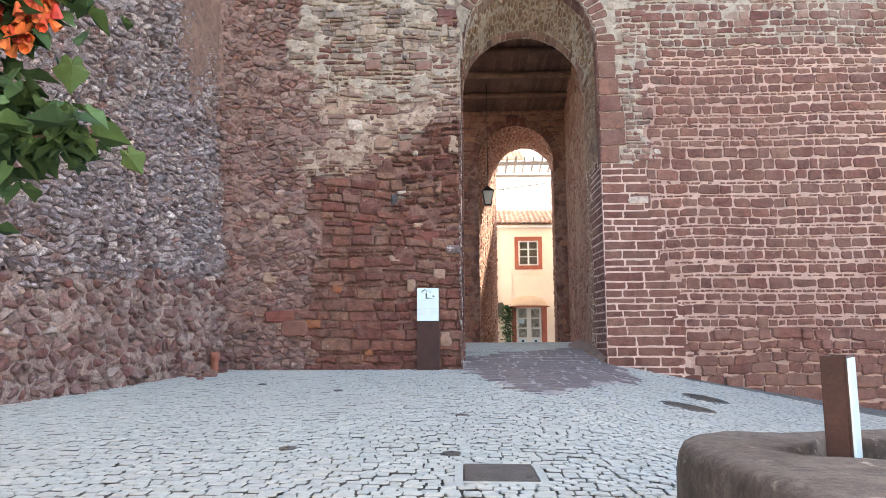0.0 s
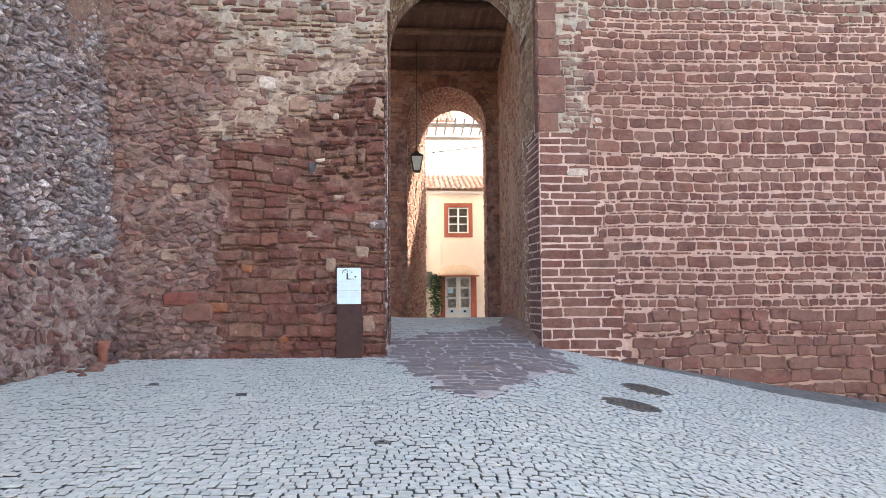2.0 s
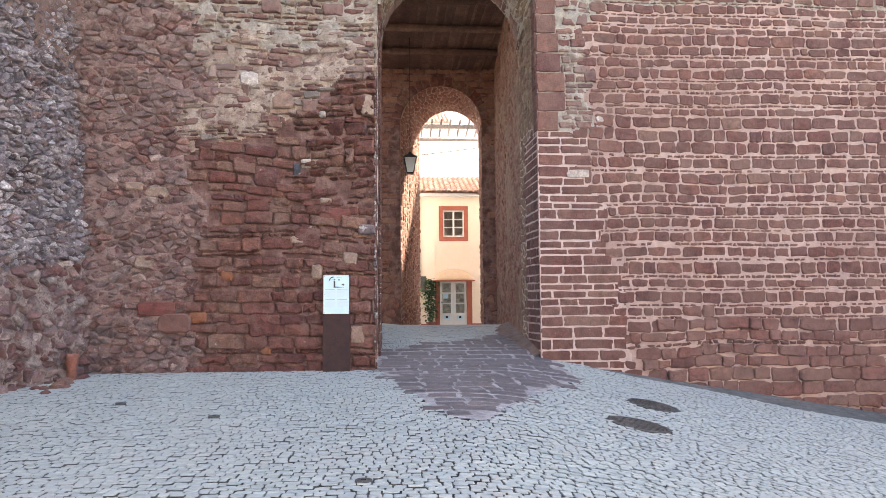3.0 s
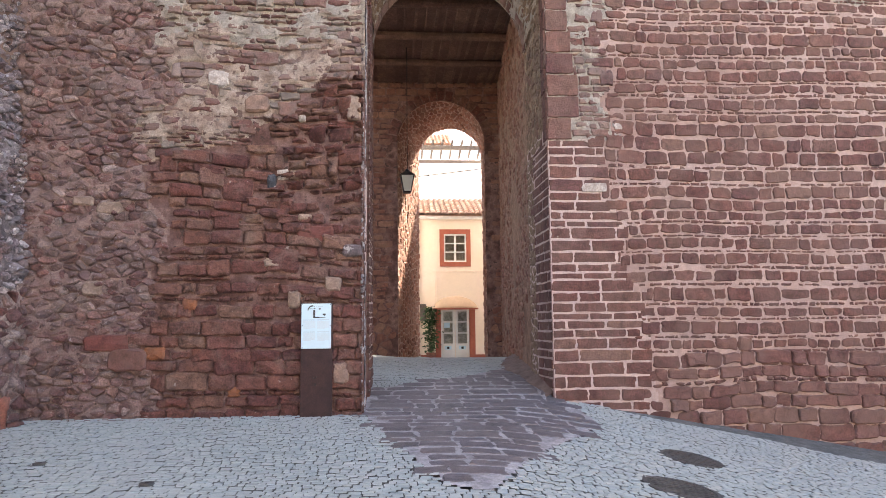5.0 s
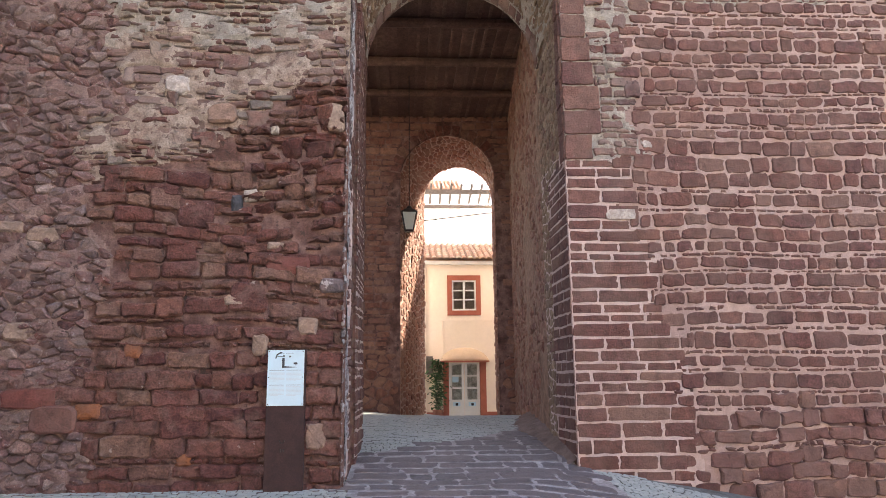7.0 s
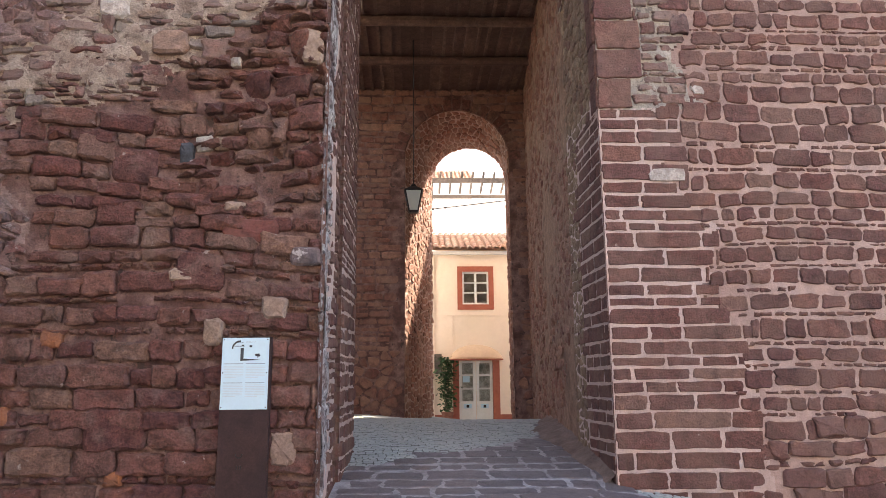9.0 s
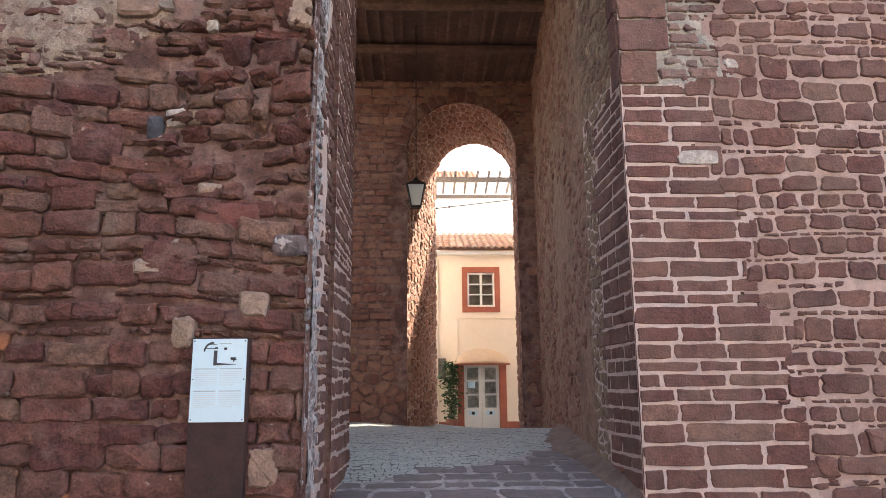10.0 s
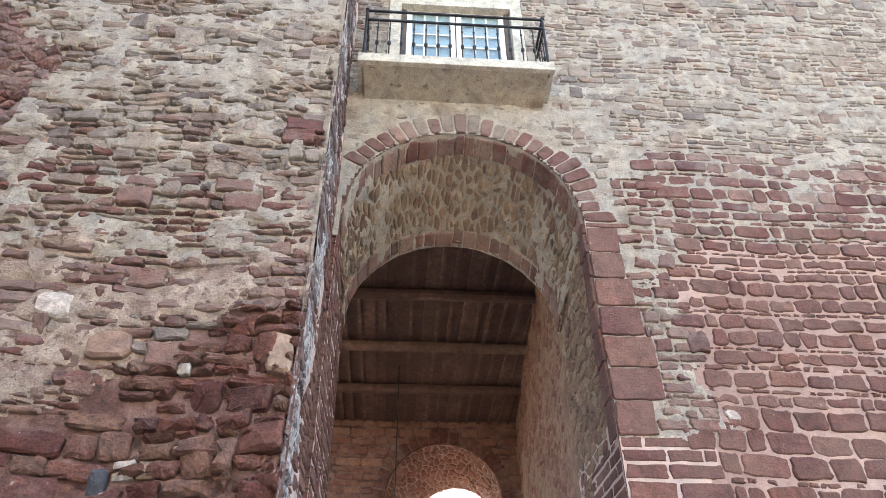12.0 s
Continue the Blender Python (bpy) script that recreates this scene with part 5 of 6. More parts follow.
vs = [(-1.40, -0.56, 0.067), (1.40, -0.56, 0.067), (1.40, 0.04, 0.067), (-1.40, 0.04, 0.067), (-1.36, -0.40, 0.03), (1.36, -0.40, 0.03), (1.36, 0.04, -0.10), (-1.36, 0.04, -0.10)]
bv = [bm.verts.new(v) for v in vs]
for f in ((0, 1, 2, 3), (4, 7, 6, 5), (0, 4, 5, 1), (1, 5, 6, 2), (3, 2, 6, 7), (0, 3, 7, 4)):
    bm.faces.new([bv[i] for i in f])
bmesh.ops.recalc_face_normals(bm, faces=bm.faces)
part("plaster_cove", bm, M_PLASTER, bal, "stained beige plaster cove under the slab")
for nm, z in (("top_rail", 1.36), ("lower_rail", 1.13)):
    bm = bmesh.new()
    box(bm, -1.40, 1.40, -0.60, -0.565, z, z + 0.035, bevel=0.005)
    box(bm, -1.40, -1.365, -0.565, 0.0, z, z + 0.035)
    box(bm, 1.365, 1.40, -0.565, 0.0, z, z + 0.035)
    part(nm, bm, M_IRON, bal)
for sx in (-1.385, 1.385):
    bm = rod(bmesh.new(), (sx, -0.582, 0.22), (sx, -0.582, 1.42), 0.022)
    rod(bm, (sx, -0.582, 1.40), (sx, -0.582, 1.47), 0.035, 0.01)
    part("corner_post", bm, M_IRON, bal)


def baluster(x, y):
    bm = bmesh.new()
    prof = [(0.011, 0.22), (0.011, 0.52), (0.026, 0.55), (0.03, 0.58), (0.026, 0.61), (0.011, 0.64), (0.011, 0.92), (0.02, 0.95), (0.011, 0.98), (0.011, 1.13)]
    k = 8
    rg2 = [[bm.verts.new((x + r * math.cos(6.2832 * i / k), y + r * math.sin(6.2832 * i / k), z)) for i in range(k)] for r, z in prof]
    for a, b in zip(rg2, rg2[1:]):
        for i in range(k):
            bm.faces.new((a[i], a[(i + 1) % k], b[(i + 1) % k], b[i]))
    part("baluster", bm, M_IRON, bal)


for i in range(1, 15):
    baluster(-1.385 + 2.77 * i / 15, -0.582)
for sx in (-1.385, 1.385):
    for i in range(1, 4):
        baluster(sx, -0.582 + 0.55 * i / 4)

bw = tagged(thing("window_1", (1.70, GATE_Y + 0.12, 11.3), "white glazed double balcony door with small panes", "window"), kind="structure")
part("lintel", boxed(-1.14, 1.14, -0.14, 0.2, 2.28, 2.58), M_STONETRIM, bw)
for sx in (-1, 1):
    part("jamb", boxed(min(sx * 1.14, sx * 0.94), max(sx * 1.14, sx * 0.94), -0.16, 0.2, -0.1, 2.28, bevel=0.008), M_STONETRIM, bw, "pale plastered jamb")
    part("window_frame", boxed(min(sx * 0.94, sx * 0.85), max(sx * 0.94, sx * 0.85), -0.02, 0.08, -0.1, 2.28), M_GREYWOOD, bw, "brown wooden frame")
    x0, x1 = (0.01, 0.84) if sx > 0 else (-0.84, -0.01)
    leaf = part("door_leaf", boxed(x0, x1, 0.0, 0.04, -0.1, 1.0), M_WHITEPAINT, bw, "white panelled door leaf")
    bm = bmesh.new()
    box(bm, x0, x0 + 0.09, 0, 0.045, 1.0, 2.28)
    box(bm, x1 - 0.09, x1, 0, 0.045, 1.0, 2.28)
    for k in range(5):
        box(bm, x0 + 0.09, x1 - 0.09, 0.004, 0.04, 1.0 + k * 0.31, 1.0 + k * 0.31 + 0.035)
    for k in (1, 2):
        xx = x0 + 0.09 + (x1 - x0 - 0.18) * k / 3
        box(bm, xx - 0.016, xx + 0.016, 0.004, 0.04, 1.0, 2.28)
    part("sash", bm, M_WHITEPAINT, leaf)
    pane = part("pane", boxed(x0 + 0.08, x1 - 0.08, 0.018, 0.024, 1.0, 2.28), M_GLASS, leaf)
    part("inset_panel", boxed(x0 + 0.12, x1 - 0.12, -0.012, 0.0, 0.0, 0.88, bevel=0.006), M_WHITEPAINT, leaf)
# sheets behind the glass carry the sky reflection as colour
for sx in (-1, 1):
    part("curtain", boxed(min(sx * 0.84, sx * 0.02), max(sx * 0.84, sx * 0.02), 0.07, 0.075, 0.95, 2.3), M_SKYSHEET, bw, "pale blue sheet behind the panes, coloured as reflected sky")
setting("wall_balcony_room", boxed(0.4, 3.0, GATE_Y + 0.92, GATE_Y + 1.0, 11.0, 14.0), M_WALLBODY, "dim room wall behind the balcony door")

# ---- lantern ----
lan = thing("lantern", (0.95, 24.0, 6.18), "black iron lantern with frosted panes hanging in the passage", "lantern")
bm = bmesh.new()
for i in range(4):
    a = math.pi / 4 + i * math.pi / 2
    rod(bm, (0.11 * math.cos(a), 0.11 * math.sin(a), 0.03), (0.205 * math.cos(a), 0.205 * math.sin(a), 0.50), 0.012, 0.012, 6)
    b = a + math.pi / 2
    rod(bm, (0.11 * math.cos(a), 0.11 * math.sin(a), 0.03), (0.11 * math.cos(b), 0.11 * math.sin(b), 0.03), 0.012, 0.012, 6)
    rod(bm, (0.205 * math.cos(a), 0.205 * math.sin(a), 0.50), (0.205 * math.cos(b), 0.205 * math.sin(b), 0.50), 0.014, 0.014, 6)
part("frame", bm, M_IRON, lan)
bm = bmesh.new()
bmesh.ops.create_cone(bm, cap_ends=True, segments=4, radius1=0.235, radius2=0.07, depth=0.11, matrix=Matrix.Translation((0, 0, 0.56)) @ Matrix.Rotation(math.pi / 4, 4, "Z"))
bmesh.ops.create_cone(bm, cap_ends=True, segments=8, radius1=0.07, radius2=0.03, depth=0.07, matrix=Matrix.Translation((0, 0, 0.65)))
part("cap", bm, M_IRON, lan)
bm = bmesh.new()
bmesh.ops.create_cone(bm, cap_ends=True, segments=4, radius1=0.10, radius2=0.13, depth=0.04, matrix=Matrix.Translation((0, 0, 0.02)) @ Matrix.Rotation(math.pi / 4, 4, "Z"))
part("base", bm, M_IRON, lan)
for i in range(4):
    a, b = math.pi / 4 + i * math.pi / 2, math.pi / 4 + (i + 1) * math.pi / 2
    bm = bmesh.new()
    q = [bm.verts.new((r * math.cos(t), r * math.sin(t), z)) for r, t, z in ((0.104, a, 0.04), (0.104, b, 0.04), (0.197, b, 0.49), (0.197, a, 0.49))]
    bm.faces.new(q)
    r = bmesh.ops.solidify(bm, geom=bm.faces[:], thickness=0.004)
    part("pane", bm, M_FROST, lan, "frosted pane")
lan.scale = (1.3, 1.3, 1.0)
part("chain", rod(bmesh.new(), (0, 0, 0.68), (0, 0, 4.30), 0.009, 0.009, 6), M_IRON, lan)

# ---- street beyond: cream house ----
HY = 32.0
hz = 0.9
house = thing("house", (3.0, HY, 0), "cream rendered house with red trim and clay tile roof", "house")
def pierced(xs, zs, holes, y0, y1):
    """A wall slab with rectangular openings, one closed mesh."""
    bm = bmesh.new()
    g = {(i, k, s): bm.verts.new((x, y, z)) for i, x in enumerate(xs) for k, z in enumerate(zs) for s, y in ((0, y0), (1, y1))}
    full = {(i, k) for i in range(len(xs) - 1) for k in range(len(zs) - 1)} - set(holes)
    for i, k in full:
        bm.faces.new((g[i, k, 0], g[i + 1, k, 0], g[i + 1, k + 1, 0], g[i, k + 1, 0]))
        bm.faces.new((g[i, k, 1], g[i, k + 1, 1], g[i + 1, k + 1, 1], g[i + 1, k, 1]))
        for (di, dk), (a, c) in (((-1, 0), ((i, k), (i, k + 1))), ((1, 0), ((i + 1, k + 1), (i + 1, k))), ((0, -1), ((i + 1, k), (i, k))), ((0, 1), ((i, k + 1), (i + 1, k + 1)))):
            if (i + di, k + dk) not in full:
                bm.faces.new((g[(*a, 0)], g[(*c, 0)], g[(*c, 1)], g[(*a, 1)]))
    bmesh.ops.delete(bm, geom=[v for v in bm.verts if not v.link_faces], context="VERTS")
    bmesh.ops.recalc_face_normals(bm, faces=bm.faces)
    return bm


wall = part("wall", pierced([-1.46, -0.57, 0.66, 5.0], [hz, 3.15, 4.82, 6.30, 6.75], [(1, 0), (1, 2)], 0, 0.3), M_CREAM, house)
part("side_wall", boxed(-1.46, -1.2, 0.303, 3.0, hz, 6.75), M_CREAM, house)
part("rear_wall", boxed(-1.197, 5.0, 2.6, 3.0, hz, 7.9), M_CREAM, house)
part("attic_floor", boxed(-1.197, 5.0, 0.303, 2.597, 6.5, 6.7), M_CREAM, house)
bm = bmesh.new()
box(bm, -1.48, -0.75, -0.03, 0.0, hz, 1.38)
box(bm, 0.80, 5.0, -0.03, 0.0, hz, 1.38)
part("plinth", bm, M_REDTRIM, house, "red painted plinth")
win = part("window_surround", bmesh.new(), M_REDTRIM, house)
bm = bmesh.new()
for a in ((-0.57, -0.40, 4.82, 6.30), (0.49, 0.66, 4.82, 6.30), (-0.40, 0.49, 4.82, 5.00), (-0.40, 0.49, 6.12, 6.30)):
    box(bm, a[0], a[1], -0.03, 0.14, a[2], a[3])
bm.to_mesh(win.data)
bm.free()
bm = bmesh.new()
for a in ((-0.40, -0.34, 5.0, 6.12), (0.43, 0.49, 5.0, 6.12), (-0.34, 0.43, 5.0, 5.06), (-0.34, 0.43, 6.06, 6.12), (0.01, 0.085, 5.06, 6.06), (-0.34, 0.43, 5.38, 5.42), (-0.34, 0.43, 5.72, 5.76)):
    box(bm, a[0], a[1], 0.02, 0.07, a[2], a[3])
part("sash", bm, M_WHITEPAINT, win, "white six-pane sash")
for i in range(2):
    for k in range(3):
        x0 = -0.34 if i == 0 else 0.085
        part("pane", boxed(x0, x0 + 0.35, 0.042, 0.048, 5.06 + k * 0.34, 5.38 + k * 0.34), M_GLASS, win)
# the dim interior is only this sheet's colour; no room is modelled
part("curtain", boxed(-0.42, 0.50, 0.12, 0.13, 4.98, 6.14), M_ROOMSHEET, win, "brown sheet behind the panes, coloured as the dim room")
door = part("door_surround", boxed(-0.75, -0.55, -0.03, 0.2, hz, 3.16), M_REDTRIM, house, "red painted door surround")
part("surround_jamb", boxed(0.58, 0.80, -0.03, 0.2, hz, 3.16), M_REDTRIM, door)
for s in (-1, 1):
    x0, x1 = (-0.53, 0.01) if s < 0 else (0.03, 0.57)
    leaf = part("door_leaf", boxed(x0, x1, 0.06, 0.10, hz, 1.75), M_WHITEPAINT, house, "white half-glazed door leaf")
    bm = bmesh.new()
    box(bm, x0, x0 + 0.09, 0.05, 0.10, 1.75, 3.1)
    box(bm, x1 - 0.09, x1, 0.05, 0.10, 1.75, 3.1)
    for k in range(4):
        box(bm, x0 + 0.09, x1 - 0.09, 0.052, 0.10, 1.75 + k * 0.435, 1.81 + k * 0.435)
    part("sash", bm, M_WHITEPAINT, leaf)
    part("pane", boxed(x0 + 0.08, x1 - 0.08, 0.075, 0.08, 1.78, 3.08), M_GLASS, leaf)
    part("net_curtain", boxed(x0 + 0.06, x1 - 0.06, 0.13, 0.135, 1.76, 3.1), M_STONETRIM, leaf, "pale curtain behind the glass")
    part("letter_plate", boxed(x0 + 0.13, x1 - 0.15, 0.045, 0.06, 1.58, 1.72), M_PANEL, leaf, "white plate with a dark slot")
    part("slot", boxed(x0 + 0.22, x0 + 0.31, 0.04, 0.05, 1.60, 1.69), M_IRON, leaf)
part("notice", boxed(-0.42, -0.19, 0.055, 0.065, 2.42, 2.62), M_PANEL, house, "white paper notice on the door")
bm = bmesh.new()
k = 16
hood = [[bm.verts.new((0.02 - r * 0.86 * math.cos(math.pi * i / k), y, 3.16 + h * math.sin(math.pi * i / k))) for i in range(k + 1)] for r, y, h in ((1.0, 0.02, 0.50), (1.0, -0.18, 0.46), (1.0, -0.40, 0.10), (0.98, -0.42, 0.0), (0.9, -0.30, 0.0))]
for a, b in zip(hood, hood[1:]):
    for i in range(k):
        bm.faces.new((a[i], a[i + 1], b[i + 1], b[i]))
part("door_hood", bm, M_TAN, house, "rounded plaster hood over the door", smooth_faces=True)
bm = boxed(-0.84, 0.88, -0.45, 0.0, 3.13, 3.17)
part("hood_edge", bm, M_REDTRIM, house)
part("string_course", boxed(-1.0, 5.0, -0.025, 0.0, 4.62, 4.66), M_CREAM, house)
bm = rod(bmesh.new(), (-0.72, -0.03, 3.3), (-0.74, -0.03, 4.6), 0.015)
part("wall_cable", bm, M_CREAM, house)
bm = rod(bmesh.new(), (-1.40, -0.06, hz), (-1.40, -0.06, 6.6), 0.045)
part("downpipe", bm, M_CREAM, house)
part("meter_box", boxed(-1.36, -1.12, -0.10, 0.0, 2.7, 3.35, bevel=0.01), M_GREYWOOD, house, "grey meter box")
part("eave", boxed(-1.55, 5.0, -0.22, 0.0, 6.70, 6.80), M_WHITE, house)
roof = part("roof", bmesh.new(), M_TILE, house)
bm = bmesh.new()
vs = [bm.verts.new(v) for v in ((-1.6, -0.34, 6.80), (5.0, -0.34, 6.80), (5.0, 2.7, 7.98), (-1.6, 2.7, 7.98))]
bm.faces.new(vs)
bmesh.ops.solidify(bm, geom=bm.faces[:], thickness=0.05)
bm.to_mesh(roof.data)
bm.free()
tile = bpy.data.meshes.new("roof_tile")
tv, tf = [], []
n = 6
for yy, rr, zo in ((0.0, 0.105, 0.02), (0.45, 0.085, 0.0)):
    for i in range(n + 1):
        a = math.pi * i / n
        tv.append((-rr * math.cos(a), yy, rr * math.sin(a) * 0.9 + zo))
for yy, rr, zo in ((0.0, 0.088, 0.02), (0.45, 0.068, 0.0)):
    for i in range(n + 1):
        a = math.pi * i / n
        tv.append((-rr * math.cos(a), yy, rr * math.sin(a) * 0.9 + zo))
for i in range(n):
    tf.append((i, i + 1, n + 2 + i, n + 1 + i))
    tf.append((i + 1, i, 2 * n + 2 + i, 2 * n + 3 + i))
tile.from_pydata(tv, [], tf)
tile.materials.append(M_TILE)
slope = math.atan2(1.18, 3.04)
for c in range(26):
    for r in range(8):
        ob = new("roof_tile", tile)
        ob.parent = roof
        ob.matrix_local = Matrix.Translation((-1.5 + c * 0.225 + rl.uniform(-0.008, 0.008), -0.40 + r * 0.385 * math.cos(slope), 6.80 + r * 0.385 * math.sin(slope) + 0.02)) @ Matrix.Rotation(slope, 4, "X")


# ---- climbing plant beside the house door ----
def leaf_mesh(name, size, lobes, r):
    """A lobed leaf, slightly folded."""
    pts = []
    n = 14
    for i in range(n):
        t = i / n * 2 * math.pi
        rad = size * (0.55 + 0.45 * abs(math.cos(t * lobes / 2))) * (0.75 + 0.25 * math.cos(t))
        pts.append((rad * math.cos(t) + size * 0.5, rad * math.sin(t) * 0.8, 0.18 * abs(rad * math.sin(t)) - 0.1 * (rad * math.cos(t)) ** 2 / size))
    pts.append((size * 0.4, 0, -0.01))
    return pts, [(i, (i + 1) % n, n) for i in range(n)]


def foliage(count, spot, size, r, lobes=3, droop=0.6):
    V, F = [], []
    for _ in range(count):
        c = Vector(spot(r))
        pts, fs = leaf_mesh("leaf", size * r.uniform(0.6, 1.3), lobes, r)
        m = Matrix.Translation(c) @ Euler((r.uniform(-0.7, 0.7), r.uniform(0.0, droop), r.uniform(0, 6.28))).to_matrix().to_4x4()
        n = len(V)
        V.extend([tuple(m @ Vector(p)) for p in pts])
        F.extend([tuple(a + n for a in f) for f in fs])
    return V, F


rp = random.Random(41)
pl = thing("potted_climber", (2.05, 31.78, 1.25), "leafy green climber in a clay pot by the door", "plant")
bm = bmesh.new()
bmesh.ops.create_cone(bm, cap_ends=True, segments=18, radius1=0.13, radius2=0.19, depth=0.4, matrix=Matrix.Translation((0, 0, 0.0)))
bmesh.ops.create_cone(bm, cap_ends=True, segments=18, radius1=0.205, radius2=0.205, depth=0.05, matrix=Matrix.Translation((0, 0, 0.2)))
part("pot", bm, M_CLAY, pl)
bm = bmesh.new()
for k in range(5):
    p = Vector((rp.uniform(-0.05, 0.05), 0, 0.15))
    for s in range(8):
        q = p + Vector((rp.uniform(-0.1, 0.1), rp.uniform(-0.05, 0.05), 0.22))
        rod(bm, p, q, 0.011, 0.009, 5)
        p = q
part("stems", bm, M_BARK, pl)
V, F = foliage(420, lambda r: (r.gauss(0, 0.13) + 0.1 * math.sin(r.random() * 6), r.uniform(-0.12, 0.1), 0.25 + 1.75 * r.random() ** 0.9), 0.085, rp)
tagged(link("leaves", V, F, M_LEAF, pl), kind="stuff")

# ---- white building, terrace pergola and old wall beyond ----
wb = thing("white_building", (4, 36, 0), "white limewashed building behind the tiled house", "building")
part("wall", boxed(-4.5, 1.4, 0, 2.0, 0.8, 9.55), M_WHITE, wb)
part("parapet", boxed(-4.5, 1.4, -0.03, 0.25, 9.55, 9.68, bevel=0.02), M_WHITE, wb)
tb = thing("terrace_building", (4, 41.5, 0), "pale rendered terrace wall under the pergola", "building")
part("wall", boxed(-6, 2.0, 0, 1.5, 0.8, 10.6), M_WHITE, tb)
pg = thing("pergola", (3.5, 40, 9.6), "grey weathered wooden pergola on a terrace", "pergola")
part("front_beam", boxed(-2.6, 1.95, -0.07, 0.07, 2.02, 2.24), M_GREYWOOD, pg)
part("rear_beam", boxed(-2.6, 1.95, 1.2, 1.34, 1.62, 1.78), M_GREYWOOD, pg)
for i in range(9):
    x = -2.3 + i * 0.5
    bm = boxed(x - 0.045, x + 0.045, -0.35, 1.6, 2.24, 2.40)
    bmesh.ops.rotate(bm, verts=bm.verts, cent=(x, 0, 2.3), matrix=Matrix.Rotation(radians(-12), 3, "X"))
    part("rafter", bm, M_GREYWOOD, pg)
for x in (-1.72, 1.75):
    part("post", boxed(x - 0.07, x + 0.07, -0.07, 0.07, 0.0, 2.02), M_GREYWOOD, pg)
pgb = thing("terrace_deck", (3.5, 40, 0), "plain terrace structure carrying the pergola", "terrace")
part("deck", boxed(-4, 1.9, -0.5, 1.6, 0.8, 9.6), M_WHITE, pgb)
fr = thing("far_house", (2.4, 44, 0), "far house with a sunlit clay tile roof beyond the terrace", "house")
part("wall", boxed(-4, 1.6, 0.3, 3.0, 0.8, 12.98), M_WHITE, fr)
slope_mesh = bmesh.new()
vs = [slope_mesh.verts.new(v) for v in ((-4, 0.0, 12.93), (1.75, 0.0, 12.93), (1.75, 3.2, 14.43), (-4, 3.2, 14.43))]
slope_mesh.faces.new(vs)
bmesh.ops.solidify(slope_mesh, geom=slope_mesh.faces[:], thickness=0.06)
far_roof = part("roof", slope_mesh, M_TILE, fr)
pitch_far = math.atan2(1.5, 3.2)
for c in range(25):
    for r in range(9):
        ob = new("roof_tile", tile)
        ob.parent = far_roof
        ob.matrix_local = Matrix.Translation((-3.9 + c * 0.23 + rl.uniform(-0.01, 0.01), -0.06 + r * 0.385 * math.cos(pitch_far), 12.95 + r * 0.385 * math.sin(pitch_far))) @ Matrix.Rotation(pitch_far, 4, "X")
# overhead cable across the street
bm = bmesh.new()
p = None
for i in range(13):
    t = i / 12
    q = Vector((-6.2 + 12.0 * t, 33.6 + 2.6 * t, 8.0 + 1.9 * t - 0.4 * t * (1 - t)))
    if p is not None:
        rod(bm, p, q, 0.018, 0.018, 6)
    p = q
for t in (0.66, 0.70):
    q = Vector((-6.2 + 12.0 * t, 33.6 + 2.6 * t, 8.0 + 1.9 * t - 0.4 * t * (1 - t)))
    bmesh.ops.create_icosphere(bm, subdivisions=1, radius=0.05, matrix=Matrix.Translation(q))
cab = part("overhead_cable", bm, M_IRON)
tagged(cab, "black overhead cable strung across the street", "cable")
# plain neighbours that close the street, out of sight
# block added as shadow caster; its top edge cuts sun on the arch jamb
setting("wall_street_right", boxed(5.6, 16.0, 36.0, 40.0, 0, 15.4), M_WHITE, "plain unseen house wall added beyond the street")
setting("wall_street_left", boxed(-12.0, -6.0, 33.0, 40.0, 0, 9.0), M_WHITE, "plain unseen house wall added beyond the street")
# unseen walls added to close the square; the cream back one bounces warm sun
setting("wall_square_back", boxed(-16, 22, -14.0, -13.0, -3, 8.0), M_CREAM, "plain unseen cream wall behind the square, bouncing warm sun onto the gate")
setting("wall_square_right", boxed(20.0, 21.0, -13, 17, -4, 6.0), M_CREAM, "plain house fronts closing the lower street")

# ---- flowering tree beside the start of the path ----
rf = random.Random(19)
tz = float(ground(-2.3, 1.55))
tree = thing("flowering_tree", (-2.34, 1.55, tz), "small tree with lobed green leaves and orange-red flower clusters", "tree")
bm = bmesh.new()
trunk = [Vector((0, 0, -0.1)), Vector((0.05, 0.05, 0.8)), Vector((0.0, 0.15, 1.5)), Vector((0.1, 0.2, 2.2)), Vector((0.0, 0.3, 3.0))]
for a, b, r0, r1 in zip(trunk, trunk[1:], (0.11, 0.09, 0.075, 0.06), (0.09, 0.075, 0.06, 0.04)):
    rod(bm, a, b, r0, r1, 10)
part("trunk", bm, M_BARK, tree)
base = Vector((-2.3, 1.55, tz))
reach = [Vector(p) - base for p in ((-1.32, 1.97, 2.52), (-1.18, 1.98, 2.58), (-1.38, 2.00, 2.24), (-1.27, 2.02, 2.12), (-1.10, 2.02, 2.15), (-1.50, 2.06, 1.82), (-1.45, 2.11, 1.38), (-1.55, 2.2, 2.40))]
back_limbs = [(2.2, Vector((-0.8, 0.3, 0.5))), (2.6, Vector((-0.3, -0.8, 0.6))), (2.8, Vector((0.2, 0.5, 0.7)))]
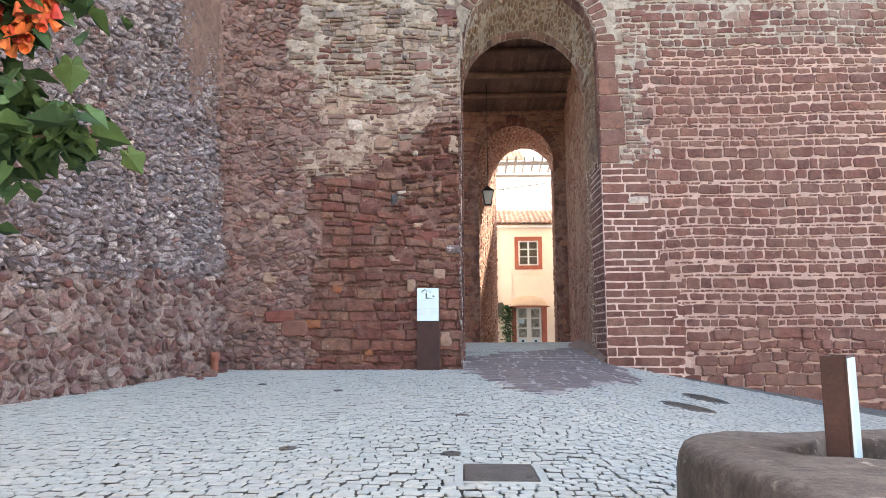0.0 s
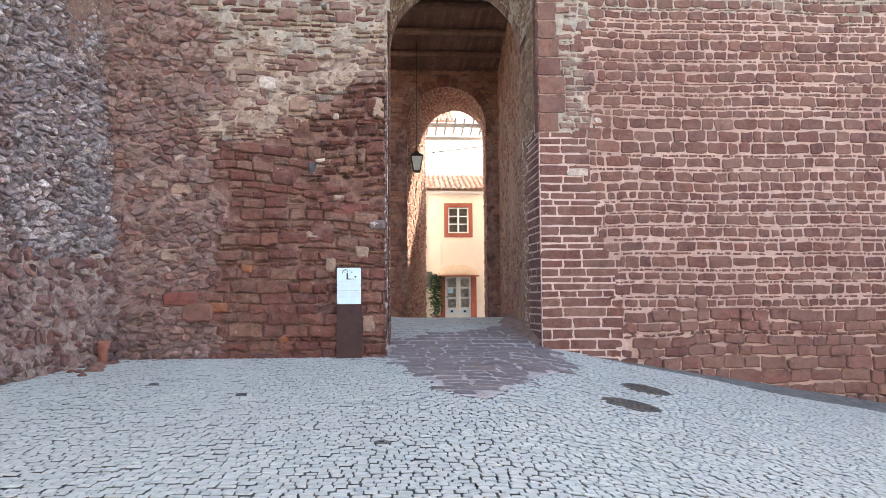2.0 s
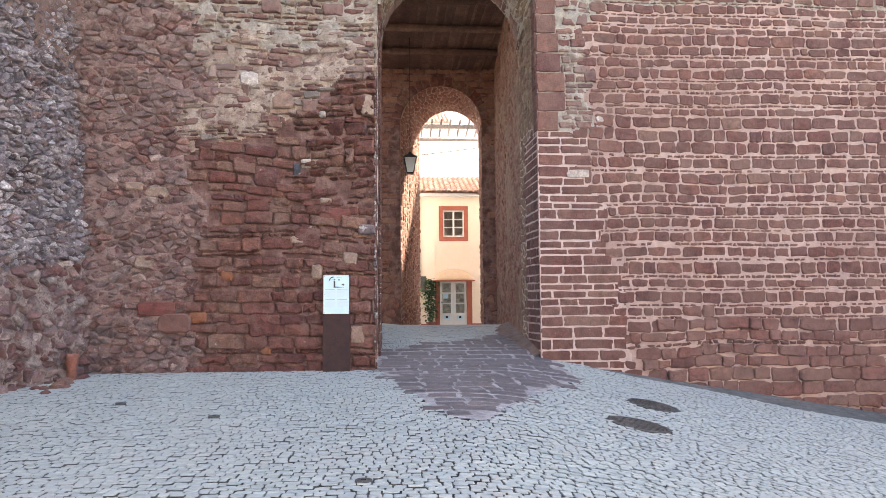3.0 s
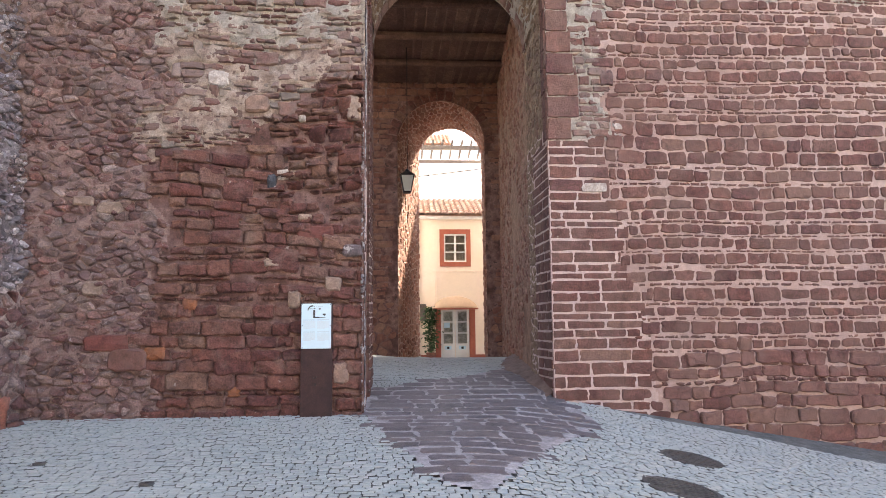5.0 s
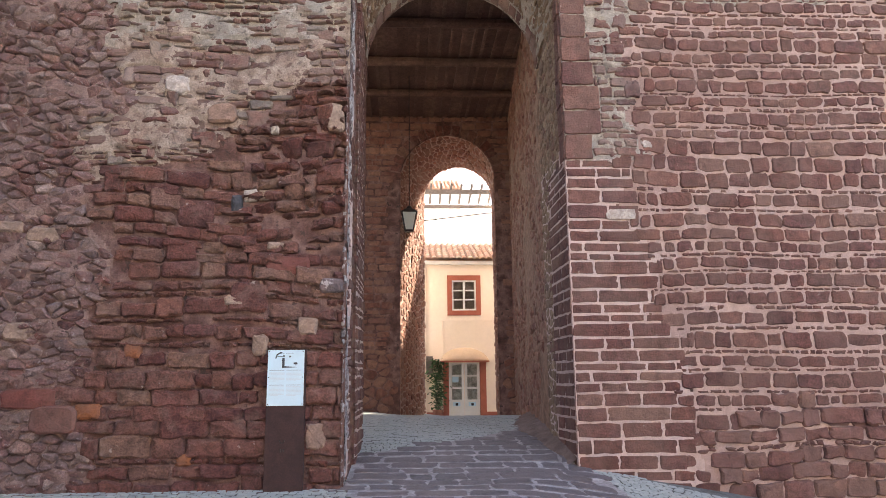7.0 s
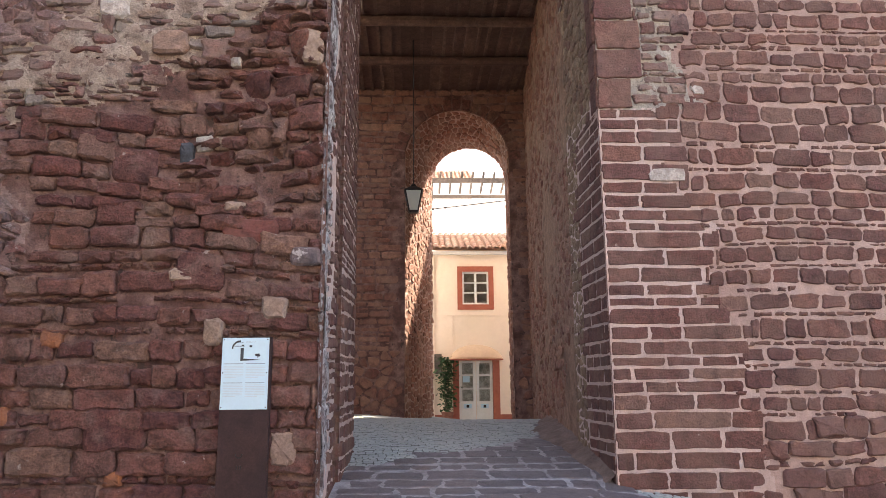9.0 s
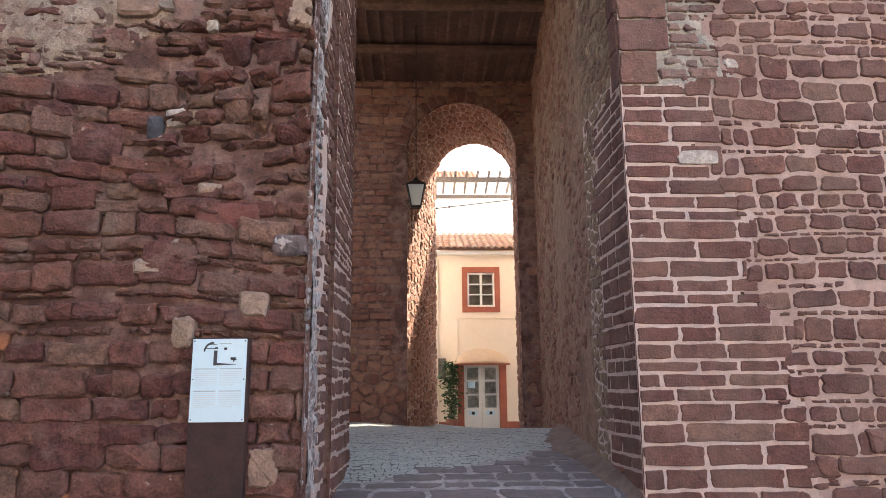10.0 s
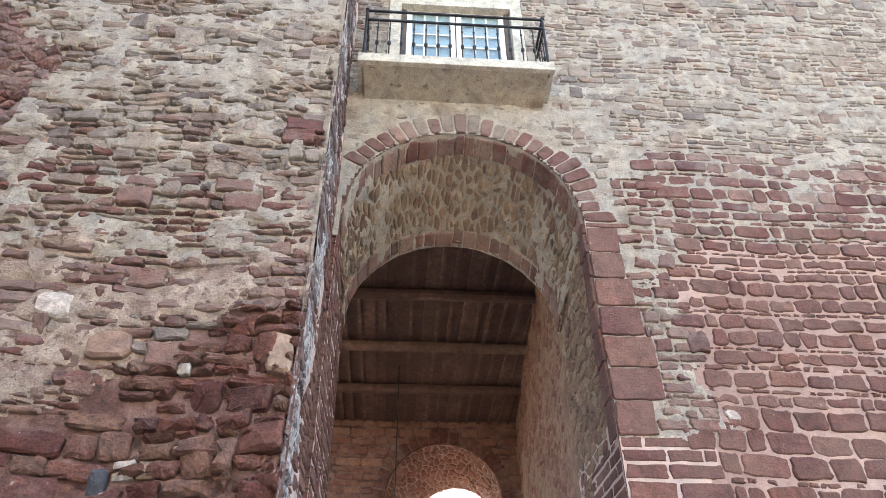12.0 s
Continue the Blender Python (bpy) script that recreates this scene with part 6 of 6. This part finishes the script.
limbs = [(min(2.1, max(0.9, p.z - 0.45)), p - Vector((0.05, 0.12, min(2.1, max(0.9, p.z - 0.45)) + 0.12))) for p in reach] + back_limbs
tips = []
for h, d in limbs:
    p = Vector((0.05, 0.12, h + 0.12))
    bm = bmesh.new()
    for s in range(4):
        q = p + d / 4 + Vector((rf.uniform(-0.03, 0.03), rf.uniform(-0.03, 0.03), rf.uniform(-0.02, 0.02)))
        rod(bm, p, q, 0.020 - 0.004 * s, 0.016 - 0.004 * s, 7)
        tips.append((q, s))
        p = q
    part("limb", bm, M_BARK, tree)
# leaf clumps along the hanging twigs
clumps = [(r, 0.085) for r in (*reach, reach[3], reach[3] + Vector((-0.06, 0, 0.05)), reach[2] + Vector((-0.05, 0, 0.1)), reach[2] + Vector((-0.08, 0.05, -0.1)), reach[0] + Vector((-0.08, 0, 0.05)), reach[0])]


def tree_spot(r):
    if r.random() < 0.42:
        q, s = clumps[r.randrange(len(clumps))]
        k = 0.55 if q is reach[4] or q is reach[6] or q is reach[5] else 1.0
        return q + Vector((r.gauss(0, s * 0.8 * k), r.gauss(0, s * k), r.gauss(0, s * 0.7 * k)))
    q, s = tips[r.randrange(len(tips))]
    return q + Vector((r.gauss(-0.06, 0.09), r.gauss(0, 0.1), r.gauss(-0.02, 0.09)))


V, F = foliage(1250, tree_spot, 0.066, rf, lobes=5, droop=1.0)
crown = tagged(link("leaves", V, F, M_LEAF, tree), kind="stuff")
flowers = [reach[0] + Vector((-0.01, -0.03, 0.0)), reach[0] + Vector((0.09, -0.03, -0.01)), reach[1] + Vector((0.0, -0.03, 0.02)), reach[6] + Vector((-0.02, -0.03, -0.02)), reach[5]]
for q in flowers:
    bm = bmesh.new()
    for k in range(22):
        c = q + Vector((rf.gauss(0, 0.022), rf.gauss(0, 0.022), -0.03 - 0.006 * k))
        bmesh.ops.create_cone(bm, cap_ends=False, segments=6, radius1=0.018, radius2=0.005, depth=0.04, matrix=Matrix.Translation(c) @ Euler((rf.uniform(-1, 1), rf.uniform(-1, 1), 0)).to_matrix().to_4x4())
    part("flower_cluster", bm, M_FLOWER, tree, "orange-red hanging flower cluster")
